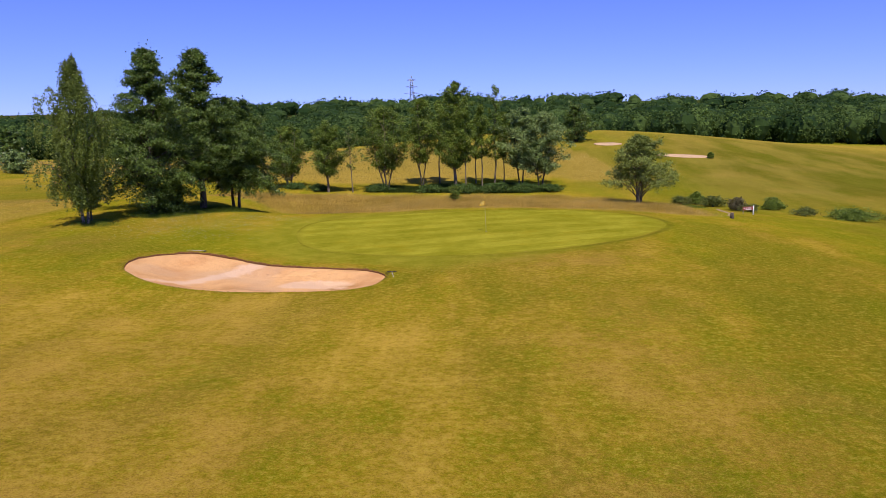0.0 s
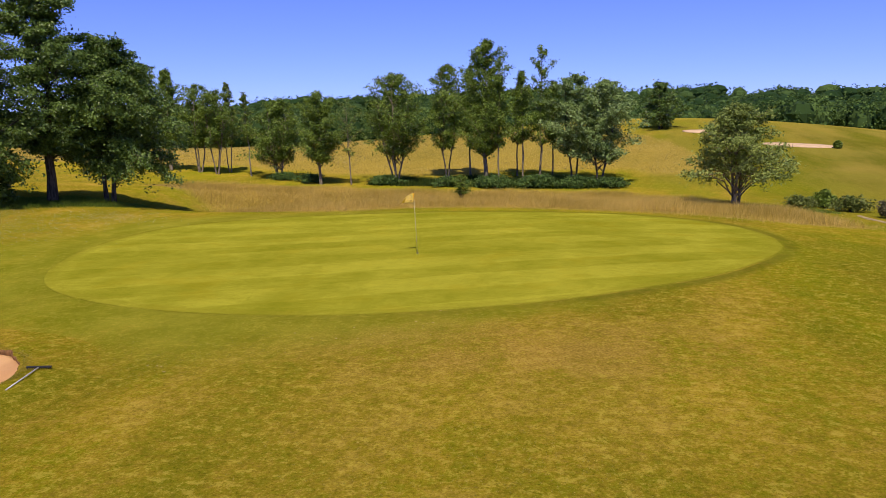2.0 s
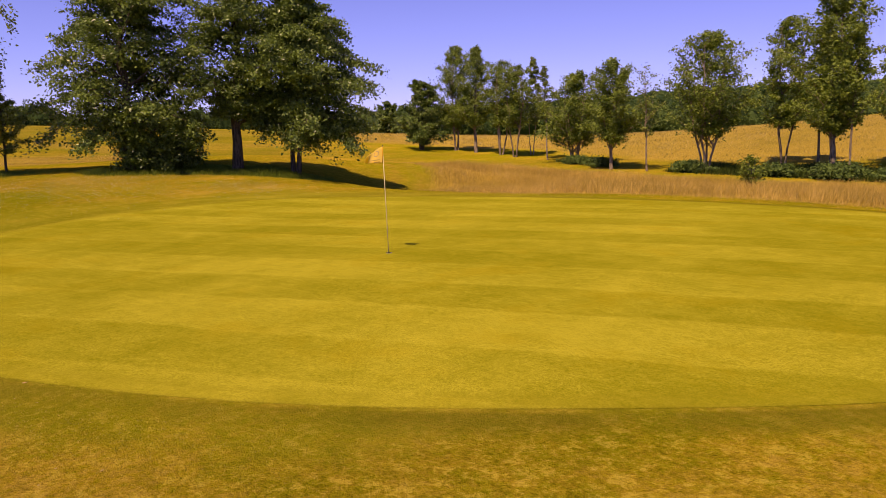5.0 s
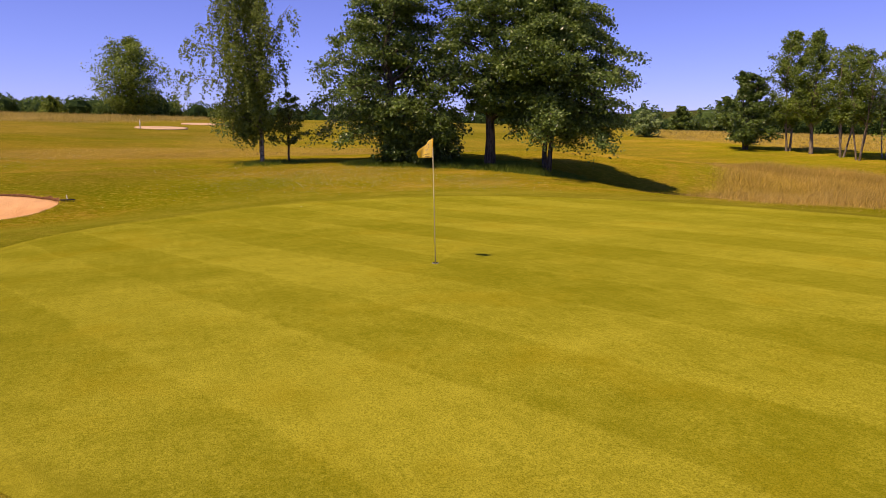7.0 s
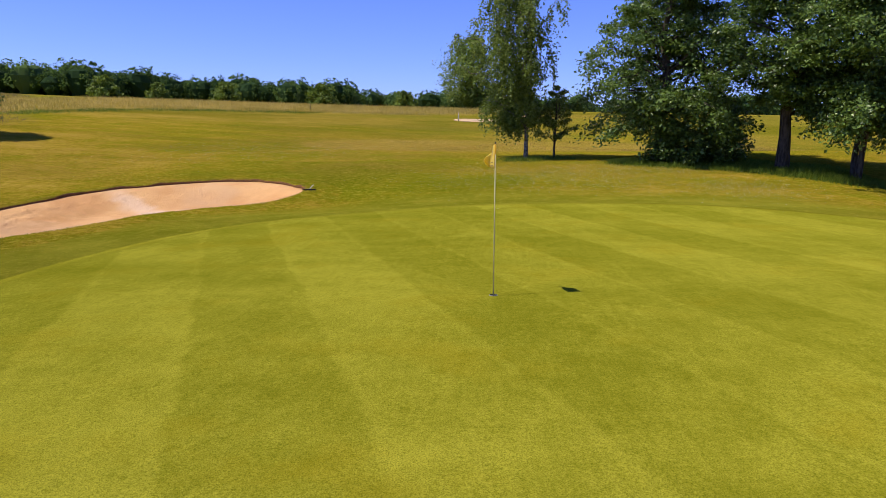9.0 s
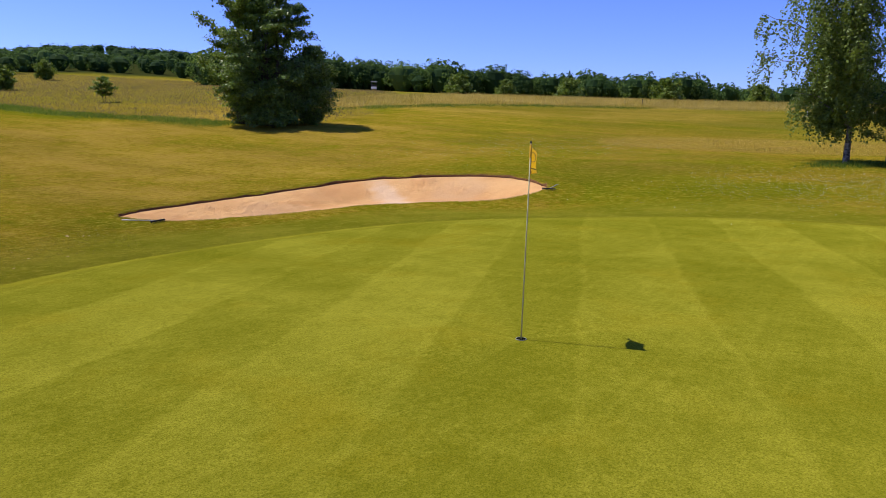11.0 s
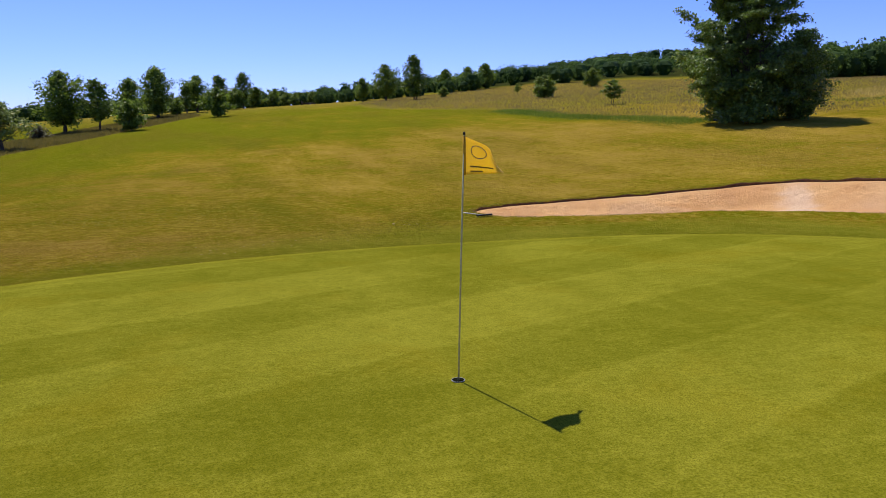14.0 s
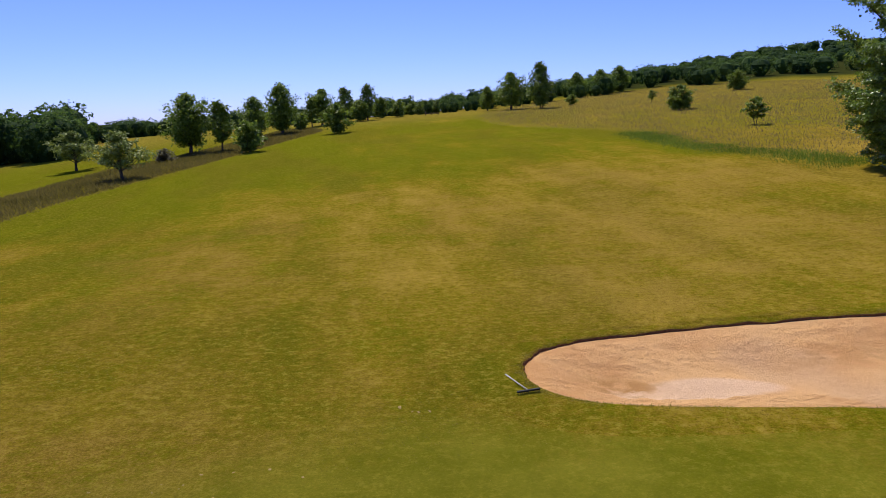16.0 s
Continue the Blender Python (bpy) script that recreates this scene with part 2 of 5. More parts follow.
def blade_material(name, low, high):
    m = Nodes(name, 0.75, 0.2)
    r = m.n("NewGeometry", 8)
    f = m.math("ADD", m.math("MULTIPLY", r, 0.7), m.math("MULTIPLY", m.math("SUBTRACT", m.noise(0.15, detail=3), 0.5), 1.3))
    c = m.mix(m.step(f, 0.0, 0.75), rgb(*low), rgb(*high))
    m.color(c)
    tr = m.t.nodes.new("ShaderNodeBsdfTranslucent")
    m.put(tr.inputs[0], c)
    mx = m.t.nodes.new("ShaderNodeMixShader")
    mx.inputs[0].default_value = 0.5
    m.t.links.new(m.bsdf.outputs[0], mx.inputs[1])
    m.t.links.new(tr.outputs[0], mx.inputs[2])
    m.t.links.new(mx.outputs[0], m.t.nodes["Material Output"].inputs[0])
    return m.mat


TURF, GREEN, SAND = turf_material(), green_material(), sand_material()
LEAF_DARK = leaf_material("maple_leaf", (0.018, 0.048, 0.008), (0.172, 0.258, 0.05), 0.36, 0.28, 0.36)
LEAF_POPLAR = leaf_material("poplar_leaf", (0.04, 0.085, 0.011), (0.235, 0.32, 0.05), 0.45, 0.30)
LEAF_SILVER = leaf_material("white_poplar_leaf", (0.06, 0.115, 0.02), (0.31, 0.41, 0.15))
LEAF_BIRCH = leaf_material("birch_leaf", (0.05, 0.085, 0.014), (0.235, 0.30, 0.06), 0.4, 0.34)
LEAF_APPLE = leaf_material("apple_leaf", (0.07, 0.11, 0.02), (0.30, 0.36, 0.085))
LEAF_FIELD = leaf_material("field_maple_leaf", (0.022, 0.058, 0.008), (0.185, 0.275, 0.048), 0.35, 0.28, 0.4)
LEAF_FAR = leaf_material("sunlit_oak_leaf", (0.045, 0.09, 0.012), (0.22, 0.30, 0.045), 0.5, 0.42)
LEAF_FRESH = leaf_material("fresh_leaf", (0.06, 0.11, 0.012), (0.20, 0.27, 0.035))
LEAF_WOODS = leaf_material("woodland_leaf", (0.020, 0.052, 0.012), (0.135, 0.215, 0.05), 0.95, 0.34)
LEAF_PURPLE = leaf_material("purple_leaf", (0.07, 0.06, 0.03), (0.19, 0.17, 0.085))
LEAF_UNDER = leaf_material("scrub_leaf", (0.06, 0.085, 0.015), (0.18, 0.21, 0.045))
BARK = bark_material("brown_bark", (0.035, 0.027, 0.02), (0.11, 0.09, 0.07))
BARK_PALE = bark_material("pale_bark", (0.08, 0.062, 0.04), (0.27, 0.22, 0.15))
BARK_BIRCH = bark_material("birch_bark", (0.045, 0.036, 0.028), (0.33, 0.29, 0.24), True)
STRAW = blade_material("dry_tall_grass", (0.32, 0.235, 0.04), (0.74, 0.52, 0.14))
STRAW_RED = blade_material("seeding_tall_grass", (0.19, 0.148, 0.058), (0.30, 0.225, 0.092))
SEED_BROWN = blade_material("brown_seeding_grass", (0.12, 0.105, 0.025), (0.20, 0.16, 0.045))
BRUSH = blade_material("dark_brush", (0.02, 0.04, 0.005), (0.07, 0.11, 0.014))
STRAW_PALE = blade_material("pale_tall_grass", (0.30, 0.25, 0.05), (0.64, 0.49, 0.15))
TURF_BLADE = blade_material("turf_blade", (0.17, 0.16, 0.012), (0.42, 0.32, 0.06))
GRASS_LUSH = blade_material("lush_tall_grass", (0.085, 0.14, 0.014), (0.20, 0.26, 0.035))

# ---- lie of the land: broad swells every 60 m, small mounds every 12 m ----
HILLS = [2.529, 1.737, 2.104, 1.447, 1.136, 1.019, 0.047, -0.026, 3.763, 0.736, 1.549, 0.057, 1.575, 1.168, -0.563, -0.299, 0.053, 0.337, 0.415, 0.316, -2.02, -2.187, 0.974, -0.625, -0.113, 2.405, -1.175, -0.82, -3.086, 3.456, 5.679, -0.34, -0.636, -2.396, -3.923, -0.541, -1.995, -3.727, -0.795, -0.333]
MOUNDS = [0.259, -0.086, 0.571, 0.416, 1.533, -0.557, 0.318, 0.06, 0.359, 0.045, -0.109, 0.016, 0.568, 0.41, 0.691, 0.405, 0.406, 0.646, 0.724, 0.708, 0.396, 0.49, 0.966, 0.51, 0.663, 0.313, 0.456, 0.073, 0.828, 0.166]


def smooth(v, lo, hi):
    t = np.clip((v - lo) / (hi - lo), 0, 1)
    return t * t * (3 - 2 * t)


def height(x, y):
    x, y = np.asarray(x, float), np.asarray(y, float)
    z = np.full(x.shape, 2.0)
    k = 0
    for a in range(-150, 91, 60):
        for b in range(-210, 211, 60):
            z += HILLS[k] * np.exp(-((x - a) ** 2 + (y - b) ** 2) / 4608.0)
            k += 1
    k = 0
    for a in range(-30, 31, 12):
        for b in range(-24, 25, 12):
            z += MOUNDS[k] * np.exp(-((x - a) ** 2 + (y - b) ** 2) / 180.5)
            k += 1
    # the hollow north-west of the green
    z -= 1.27 * np.exp(-((x + 19.8) ** 2 + (y - 24.2) ** 2) / 60.0)
    z -= 0.27 * np.exp(-((x + 14.8) ** 2 + (y + 6.8) ** 2) / 18.0)
    # wooded ridge to the north, wooded hill to the south-west, gentle rise in the west
    z += smooth(y, 200, 600) * 31
    z += 27 * np.exp(-((x + 240) ** 2 + (y + 335) ** 2) / 20000.0)
    z += smooth(-x, 150, 330) * 2 * np.exp(-((y + 20) / 160.0) ** 2)
    return z


def ground(x, y):
    return float(height(x, y))


def ring(points, n=240):
    """A closed smooth outline through a few corners."""
    p = np.array(points, float)
    m = len(p)
    out = []
    for i in range(n):
        t = i * m / n
        k, f = int(t), t - int(t)
        a, b, c, d = (p[(k + j) % m] for j in (-1, 0, 1, 2))
        out.append(0.5 * (2 * b + (c - a) * f + (2 * a - 5 * b + 4 * c - d) * f * f + (3 * b - a - 3 * c + d) * f ** 3))
    return np.array(out)


def signed(x, y, outline):
    """Distance to a closed outline, below nought inside."""
    x, y = np.asarray(x, float), np.asarray(y, float)
    flat = np.stack([x.ravel(), y.ravel()], 1)
    best = np.full(len(flat), 1e9)
    inside = np.zeros(len(flat), bool)
    for a, b in zip(outline, np.roll(outline, -1, 0)):
        e = b - a
        w = flat - a
        t = np.clip(w @ e / (e @ e), 0, 1)
        best = np.minimum(best, ((w - t[:, None] * e) ** 2).sum(1))
        cross = (a[1] > flat[:, 1]) != (b[1] > flat[:, 1])
        if e[1] != 0:
            inside ^= cross & (flat[:, 0] < a[0] + e[0] * (flat[:, 1] - a[1]) / e[1])
    d = np.sqrt(best)
    return np.where(inside, -d, d).reshape(x.shape)


EDGE_GREEN = ring([(13.1, 3.6), (12.5, 10.3), (8.6, 14.1), (2, 14.9), (-5, 14), (-9.5, 12.2), (-13.1, 7.8), (-13.6, 2.8), (-12.3, -2.8), (-9.8, -6.1), (-5.9, -7.9), (-1, -8.3), (3.3, -7.3), (7, -5.3), (10.5, -2)])
EDGE_SAND = ring([(-5.3, -13.9), (-5.5, -12.7), (-6.5, -11.7), (-8.6, -11.05), (-11.3, -10.35), (-13.4, -9.1), (-14.9, -7.8), (-17.0, -7.1), (-18.6, -7.7), (-19.8, -9.5), (-19.75, -11.7), (-18.7, -13.7), (-16.2, -15.8), (-12.6, -16.6), (-9, -16.5), (-7.0, -16.2), (-5.8, -15.3)])
# tall grass left unmown
ROUGHS = {
    "back": [(-9.5, 16.0), (-4, 17.4), (4, 17.4), (12, 16), (17.5, 12.2), (20, 13.5), (20, 22), (22, 33), (12, 45), (-8, 46), (-28, 45), (-33, 38), (-25, 30), (-16.5, 20.5)],
    "field": [(-23, -118), (-23, -97), (-29.5, -72), (-28.5, -52), (-33, -40), (-46, -36), (-60, -47), (-85, -60), (-118, -90), (-112, -140), (-84, -180), (-46, -172), (-28, -140)],
    "mound": [(-52, -46), (-62, -42), (-71, -38), (-79, -23), (-84, -6), (-112, 8), (-126, -30), (-112, -62), (-72, -60)],
    "lower": [(24, -44), (21, -60), (16.5, -77), (8, -104), (2, -124), (8, -136), (15, -116), (22, -98), (27, -90), (30, -70), (34, -50)],
    "north": [(-75, 62), (-40, 66), (-20, 60), (8, 62), (26, 58), (22, 72), (16, 96), (-10, 120), (-60, 125), (-95, 95)],
    "birch": [(-37, -12), (-35, -5), (-36, 6), (-36, 18), (-44, 26), (-54, 20), (-50, 0), (-44, -12)],
}
ROUGHS = {k: ring(v, 80) for k, v in ROUGHS.items()}


# ---- the land ----
def lines(lo, hi, step, far, grow=1.10):
    mid = list(np.arange(lo, hi + step / 2, step))
    s, a, b = step, mid[0], mid[-1]
    left, right = [], []
    while a > -far or b < far:
        s = min(s * grow, 130)
        a, b = a - s, b + s
        left.insert(0, a)
        right.append(b)
    return np.array(left + mid + right)


def build_land():
    gx, gy = lines(-34, 26, 0.45, 2600), lines(-56, 26, 0.45, 2600)
    X, Y = np.meshgrid(gx, gy)
    Z = height(X, Y)
    near = (np.abs(X) < 60) & (np.abs(Y) < 80)
    sg, ss = np.full(X.shape, 50.0), np.full(X.shape, 50.0)
    sg[near] = signed(X[near], Y[near], EDGE_GREEN)
    ss[near] = signed(X[near], Y[near], EDGE_SAND)
    Z = Z - 0.25 * smooth(-sg, 0.05, 0.9) - 1.3 * smooth(-ss, -0.25, 0.45)
    rng = np.random.default_rng(3)
    small = np.zeros(X.shape)
    for _ in range(14):
        a, f, p = rng.uniform(0, 6.28), rng.uniform(0.2, 0.9), rng.uniform(0, 6.28)
        small += np.sin((X * np.cos(a) + Y * np.sin(a)) * f + p)
    Z += 0.006 * small * near * smooth(sg, 0.4, 3.0)
    n, m = X.shape
    idx = np.arange(n * m).reshape(n, m)
    faces = np.stack([idx[:-1, :-1], idx[:-1, 1:], idx[1:, 1:], idx[1:, :-1]], -1).reshape(-1, 4)
    me = mesh_from("ground", np.stack([X, Y, Z], -1).reshape(-1, 3), faces, TURF, True)
    rough = np.zeros(X.shape)
    zone = (np.abs(X) < 140) & (np.abs(Y) < 220)
    for key, outline in ROUGHS.items():
        v = signed(X[zone], Y[zone], outline)
        rough[zone] = np.maximum(rough[zone], smooth(-v, -0.4, 0.6) * (0.35 if key == "field" else 0.3 if key == "lower" else 0.75 if key == "birch" else 0.75 if key == "mound" else 1.0))
    # a mown track through the tall grass in the hollow
    track = np.full(X.shape, 99.0)
    way = ((-15.5, 17.5), (-20.0, 22.0), (-24.0, 26.5), (-30.0, 31.0), (-42.0, 41.0), (-58.0, 56.0))
    for (ax, ay), (bx, by) in zip(way, way[1:]):
        t = np.clip(((X - ax) * (bx - ax) + (Y - ay) * (by - ay)) / ((bx - ax) ** 2 + (by - ay) ** 2), 0, 1)
        track = np.minimum(track, np.hypot(X - ax - t * (bx - ax), Y - ay - t * (by - ay)))
    rough = rough * smooth(track, 0.7, 1.6)
    # bleached streaks in the far field
    for px, py, wx, wy in ((52, 74, 13, 2.2), (66, 58, 12, 2.4), (46, 52, 9, 1.6), (74, 44, 12, 2.0), (38, 66, 7, 1.5), (58, 36, 8, 1.4), (-56, 3, 9, 5), (-64, 22, 14, 4)):
        rough = np.maximum(rough, 0.65 * smooth(-np.hypot((X - px + 3 * np.sin(Y * 0.5)) / wx, (Y - py + 0.8 * np.sin(X * 0.35)) / wy), -1.0, -0.35))
    r = np.hypot(X, Y)
    rough = np.maximum(rough, 0.6 * smooth(r, 110, 150) * (1 - smooth(r, 180, 215)))
    # greener near the putting surface, on its apron and in the low ground to the east and south
    side = smooth(-(X + 0.35 * Y), -7.0, 7.0)
    lush = (0.4 + 0.22 * side) * smooth(-np.abs(sg - 0.4) / (0.7 + 1.9 * side), -1.0, 0.0) * (sg > -0.5)
    wx = X + 1.6 * np.sin(0.45 * Y + 0.6) + 0.9 * np.sin(0.9 * X + 0.7 * Y)
    wy = Y + 1.6 * np.sin(0.4 * X + 2.0) + 0.9 * np.sin(0.8 * Y - 0.6 * X)

    def zone_of(px, py, rx, ry):
        return smooth(-np.hypot((wx - px) / rx, (wy - py) / ry), -1.15, -0.35)
    for px, py, rx, ry, k in ((-17, -1.5, 6, 5, 0.55), (-22, -7, 6, 5, 0.6), (-50, -34, 16, 9, 0.5), (-53, -20, 14, 9, 0.42), (15, -7, 5, 6, 0.5), (15, 1, 4, 7, 0.55), (12, -20, 4, 6, 0.45),
                              (34, 62, 26, 30, 0.42), (70, 60, 30, 40, 0.42), (9, -33, 5, 9, 0.6), (15, -44, 6, 10, 0.5), (-8, -70, 12, 30, 0.42), (-1, -48, 3.5, 14, 0.4)):
        lush = np.maximum(lush, k * zone_of(px, py, rx, ry))
    lush = np.maximum(lush, 0.42 * smooth(-np.hypot((X + 37) / 14, (Y + 19) / 13), -1.0, -0.3))
    lush = np.maximum(lush, 0.35 * smooth(X - 0.35 * Y, 14, 30) * (Y < 40))
    lush = np.maximum(lush, 0.34 * smooth(-np.hypot((X + 27) / 15, (Y + 10) / 11), -1.0, -0.25))
    lush = np.maximum(lush, 0.5 * smooth(-np.hypot((X - 8) / 16, (Y + 80) / 45), -1.0, -0.4))
    lush = np.maximum(lush, smooth(r, 185, 230))
    edge = np.full(X.shape, 9.0)
    edge[zone] = np.abs(signed(X[zone], Y[zone], ROUGHS["field"]) - 1.0)
    lush = np.maximum(lush, 0.7 * smooth(-edge, -3.0, -0.5))
    dry = 0.47 + 0.14 * smooth(-np.hypot((X - 4.5) / 7, (Y + 10.5) / 4), -1.1, -0.2) + 0.1 * smooth(-Y, 18, 45) + 0.14 * smooth(-Y, 9, 16) * (1 - smooth(-Y, 44, 56)) - 0.1 * smooth(X, 12, 30) - 0.08 * smooth(X, 5, 14) * smooth(-Y, 6, 14) + 0.10 * smooth(-X, -4, 10) * smooth(-Y, 14, 22) * (1 - smooth(-Y, 50, 75)) - 0.16 * smooth(X, -8, 16) * smooth(-Y, 24, 66) - 0.22 * smooth(-Y, 28, 76)
    dry = dry + 0.09 * zone_of(-5, -23, 9, 6) - 0.06
    worn = smooth(-np.hypot((X - 4.6) / 6.0, (Y + 10.6) / 2.6), -1.1, -0.3)
    worn = np.maximum(worn, 0.5 * smooth(-np.hypot((X - 5.0 - 0.25 * (Y + 27)) / 2.6, (Y + 28) / 8), -1.0, -0.2))
    worn = np.maximum(worn, 0.8 * smooth(-np.abs(track - 0.75), -0.6, -0.1))
    worn = np.maximum(worn, 0.45 * smooth(-np.hypot((X + 37) / 9, (Y + 4) / 8), -1.0, -0.3))
    for px, py, rx, ry, k in ((-27, -22, 8, 5, 0.7), (-32, -17, 7, 4.5, 0.6), (-34, -28, 9, 6, 0.6), (-13, -31, 8, 8, 0.6), (-20, -40, 9, 10, 0.6), (5.5, -28, 4, 8, 0.75), (-36, -5, 5, 5, 0.5), (4, -36, 4, 8, 0.75), (-7, -38, 3, 9, 0.7),
                              (-12, -26, 6, 9, 0.55), (-33, -7, 11, 8, 0.8), (-40, -14, 9, 8, 0.6), (-24, -26, 9, 6, 0.6)):
        worn = np.maximum(worn, k * zone_of(px, py, rx, ry))
    # floor of the woods, coloured dark so gaps between crowns show no straw
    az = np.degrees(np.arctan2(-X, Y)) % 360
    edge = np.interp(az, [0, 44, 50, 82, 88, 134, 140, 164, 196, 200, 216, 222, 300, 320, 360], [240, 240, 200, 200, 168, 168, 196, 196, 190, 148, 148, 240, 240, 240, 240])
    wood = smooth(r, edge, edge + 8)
    meadow = np.zeros(X.shape)
    for px, py, rx, ry, k in ((60, 80, 55, 70, 0.95), (75, 15, 45, 35, 0.75), (0, 95, 60, 40, 0.5), (-72, -12, 26, 40, 0.6), (-62, 30, 25, 25, 0.5), (-95, 30, 40, 60, 0.6)):
        meadow = np.maximum(meadow, k * zone_of(px, py, rx, ry))
    # the mown collar, broad on the western side
    reach = 0.55 + 3.7 * side + 0.4 * np.sin(1.1 * X + 0.7 * Y)
    apron = (1 - smooth(sg / reach, 0.35, 1.15)) * (sg > -1) * (0.6 + 0.3 * side)
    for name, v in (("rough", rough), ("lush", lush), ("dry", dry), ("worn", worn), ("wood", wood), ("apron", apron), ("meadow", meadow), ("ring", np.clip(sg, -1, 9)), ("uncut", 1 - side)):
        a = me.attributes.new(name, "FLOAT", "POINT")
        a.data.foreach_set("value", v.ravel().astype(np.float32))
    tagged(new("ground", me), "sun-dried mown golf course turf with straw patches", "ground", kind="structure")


def disc(outline, z_of, rings, mat, name, skirt=0.12):
    """A sheet filling an outline: rings shrinking to the middle, with a turned-down rim."""
    c = outline.mean(0)
    n = len(outline)
    verts, faces = [], []
    low = np.column_stack([outline, z_of(outline[:, 0], outline[:, 1], 0.0) - skirt])
    verts.append(low)
    for k in range(rings):
        s = 1 - k / rings
        p = c + (outline - c) * s
        verts.append(np.column_stack([p, z_of(p[:, 0], p[:, 1], k / rings)]))
    verts.append(np.column_stack([c[None], z_of(c[:1], c[1:], 1.0)]))
    for k in range(rings):
        for i in range(n):
            j = (i + 1) % n
            faces.append((k * n + i, k * n + j, (k + 1) * n + j, (k + 1) * n + i))
    last = (rings + 1) * n
    tri = [(rings * n + i, rings * n + (i + 1) % n, last) for i in range(n)]
    me = bpy.data.meshes.new(name)
    me.from_pydata(np.vstack(verts).tolist(), [], faces + tri)
    for p in me.polygons:
        p.use_smooth = p.index >= n
    rim = np.zeros(len(me.vertices), np.float32)
    rim[:3 * n] = 1.0
    rim[3 * n:4 * n] = 0.35
    me.attributes.new("rim", "FLOAT", "POINT").data.foreach_set("value", rim)
    me.materials.append(mat)
    me.update()
    return me


def bank(x, y):
    """The bunker's raised western lip."""
    return 0.11 * smooth(-x, 12.5, 18.0) * smooth(-(y + 0.55 * x), -3.5, 1.0)


def turf_roll(x, y):
    """The low turf roll along the bunker's side towards the green, sized to fit the camera's view."""
    return 0.055 * smooth((x + 12.5) * 0.5 + (y + 12) * 0.86, 0.3, 1.9)


def build_green_and_bunker():
    me = disc(EDGE_GREEN, lambda x, y, k: height(x, y) + 0.007, 40, GREEN, "putting_green")
    tagged(new("putting_green", me), "closely mown putting green with faint mowing bands", "putting green", kind="structure")

    def floor(x, y, k):
        d = -signed(x, y, EDGE_SAND)
        dug = np.sin(7.3 * x + 3 * np.sin(5.1 * y)) * np.sin(8.2 * y + 2.1 * x + 2 * np.sin(3.7 * x)) * smooth(d, 0.1, 0.4) * (1 - smooth(d, 1.2, 2.6))
        south = smooth(-(y + 0.55 * x), -3.5, -1.0)
        edge = (1 - smooth(d, 0.0, 1.6)) * (bank(x, y) - 0.015 * south - 0.045 * south * smooth(-x, 10, 16) * (0.7 + 0.3 * np.sin(1.9 * x)))
        return height(x, y) - 0.14 + 0.08 * south + edge - 0.43 * smooth(d, 0.0, 2.4) + 0.06 * dug + 0.05 * np.sin(x * 1.7 + y) * smooth(d, 0.5, 1.5)
    me = disc(EDGE_SAND, floor, 40, SAND, "bunker_sand", 0.5)
    co = np.empty(len(me.vertices) * 3)
    me.vertices.foreach_get("co", co)
    co = co.reshape(-1, 3)
    # a smoothed streak across the floor and a smooth pool, sheen painted in paler
    a, b = np.array([-17.2, -14.4]), np.array([-14.0, -10.4])
    along = ((co[:, :2] - a) @ (b - a)) / ((b - a) @ (b - a))
    off = np.abs((co[:, :2] - a) @ np.array([b[1] - a[1], a[0] - b[0]])) / np.linalg.norm(b - a)
    ripple = 0.12 * np.sin(5.0 * co[:, 0] + 2 * np.sin(4.0 * co[:, 1]))
    pale = (1 - smooth(off + ripple, 0.15 + 0.2 * along, 0.6 + 0.4 * along)) * smooth(along, -0.25, 0.15)
    pale = np.maximum(pale, 0.9 * smooth(-np.hypot((co[:, 0] + 9.0 + 0.3 * (co[:, 1] + 13.3)) / 2.2, (co[:, 1] + 13.3) / 0.85), -1.0, -0.75))
    # two patches of darker brown sand
    dark_sand = smooth(-np.hypot((co[:, 0] + 7.5) / 1.1, (co[:, 1] + 13.9) / 0.75), -1.2, -0.4)
    dark_sand = np.maximum(dark_sand, 0.5 * smooth(-np.hypot((co[:, 0] + 13.4) / 3.0, (co[:, 1] + 14.4) / 0.8), -1.2, -0.3))
    me.attributes.new("dark_sand", "FLOAT", "POINT").data.foreach_set("value", dark_sand.astype(np.float32))
    me.attributes.new("pale", "FLOAT", "POINT").data.foreach_set("value", pale.astype(np.float32))
    tagged(new("bunker_sand", me), "pale orange raked sand in a kidney-shaped bunker", "sand bunker", kind="structure")
    # turf lip: a rolled edge of sod that overhangs the sand
    n = 480
    out = ring([tuple(p) for p in EDGE_SAND[::4]], n)
    tang = np.roll(out, -1, 0) - np.roll(out, 1, 0)
    nor = np.stack([tang[:, 1], -tang[:, 0]], 1)
    nor /= np.linalg.norm(nor, axis=1)[:, None]
    if signed(*(out[:1] + nor[:1] * 0.3).T, EDGE_SAND)[0] < 0:
        nor = -nor
    rng = np.random.default_rng(5)
    wob = np.convolve(rng.normal(0, 1, n), np.ones(5) / 5, "same")
    prof = [(1.5, -0.03), (0.8, 0.008), (0.3, 0.014), (0.06, 0.012), (-0.05, -0.02), (-0.06, -0.08), (0.05, -0.40)]
    rows = []
    for k, (d, dz) in enumerate(prof):
        p = out + nor * (d + (0.06 * wob[:, None] if 2 < k < 6 else 0))
        up = (bank(out[:, 0], out[:, 1]) + turf_roll(out[:, 0], out[:, 1])) * (0, 0.45, 0.85, 1, 1, 1, 1)[k]
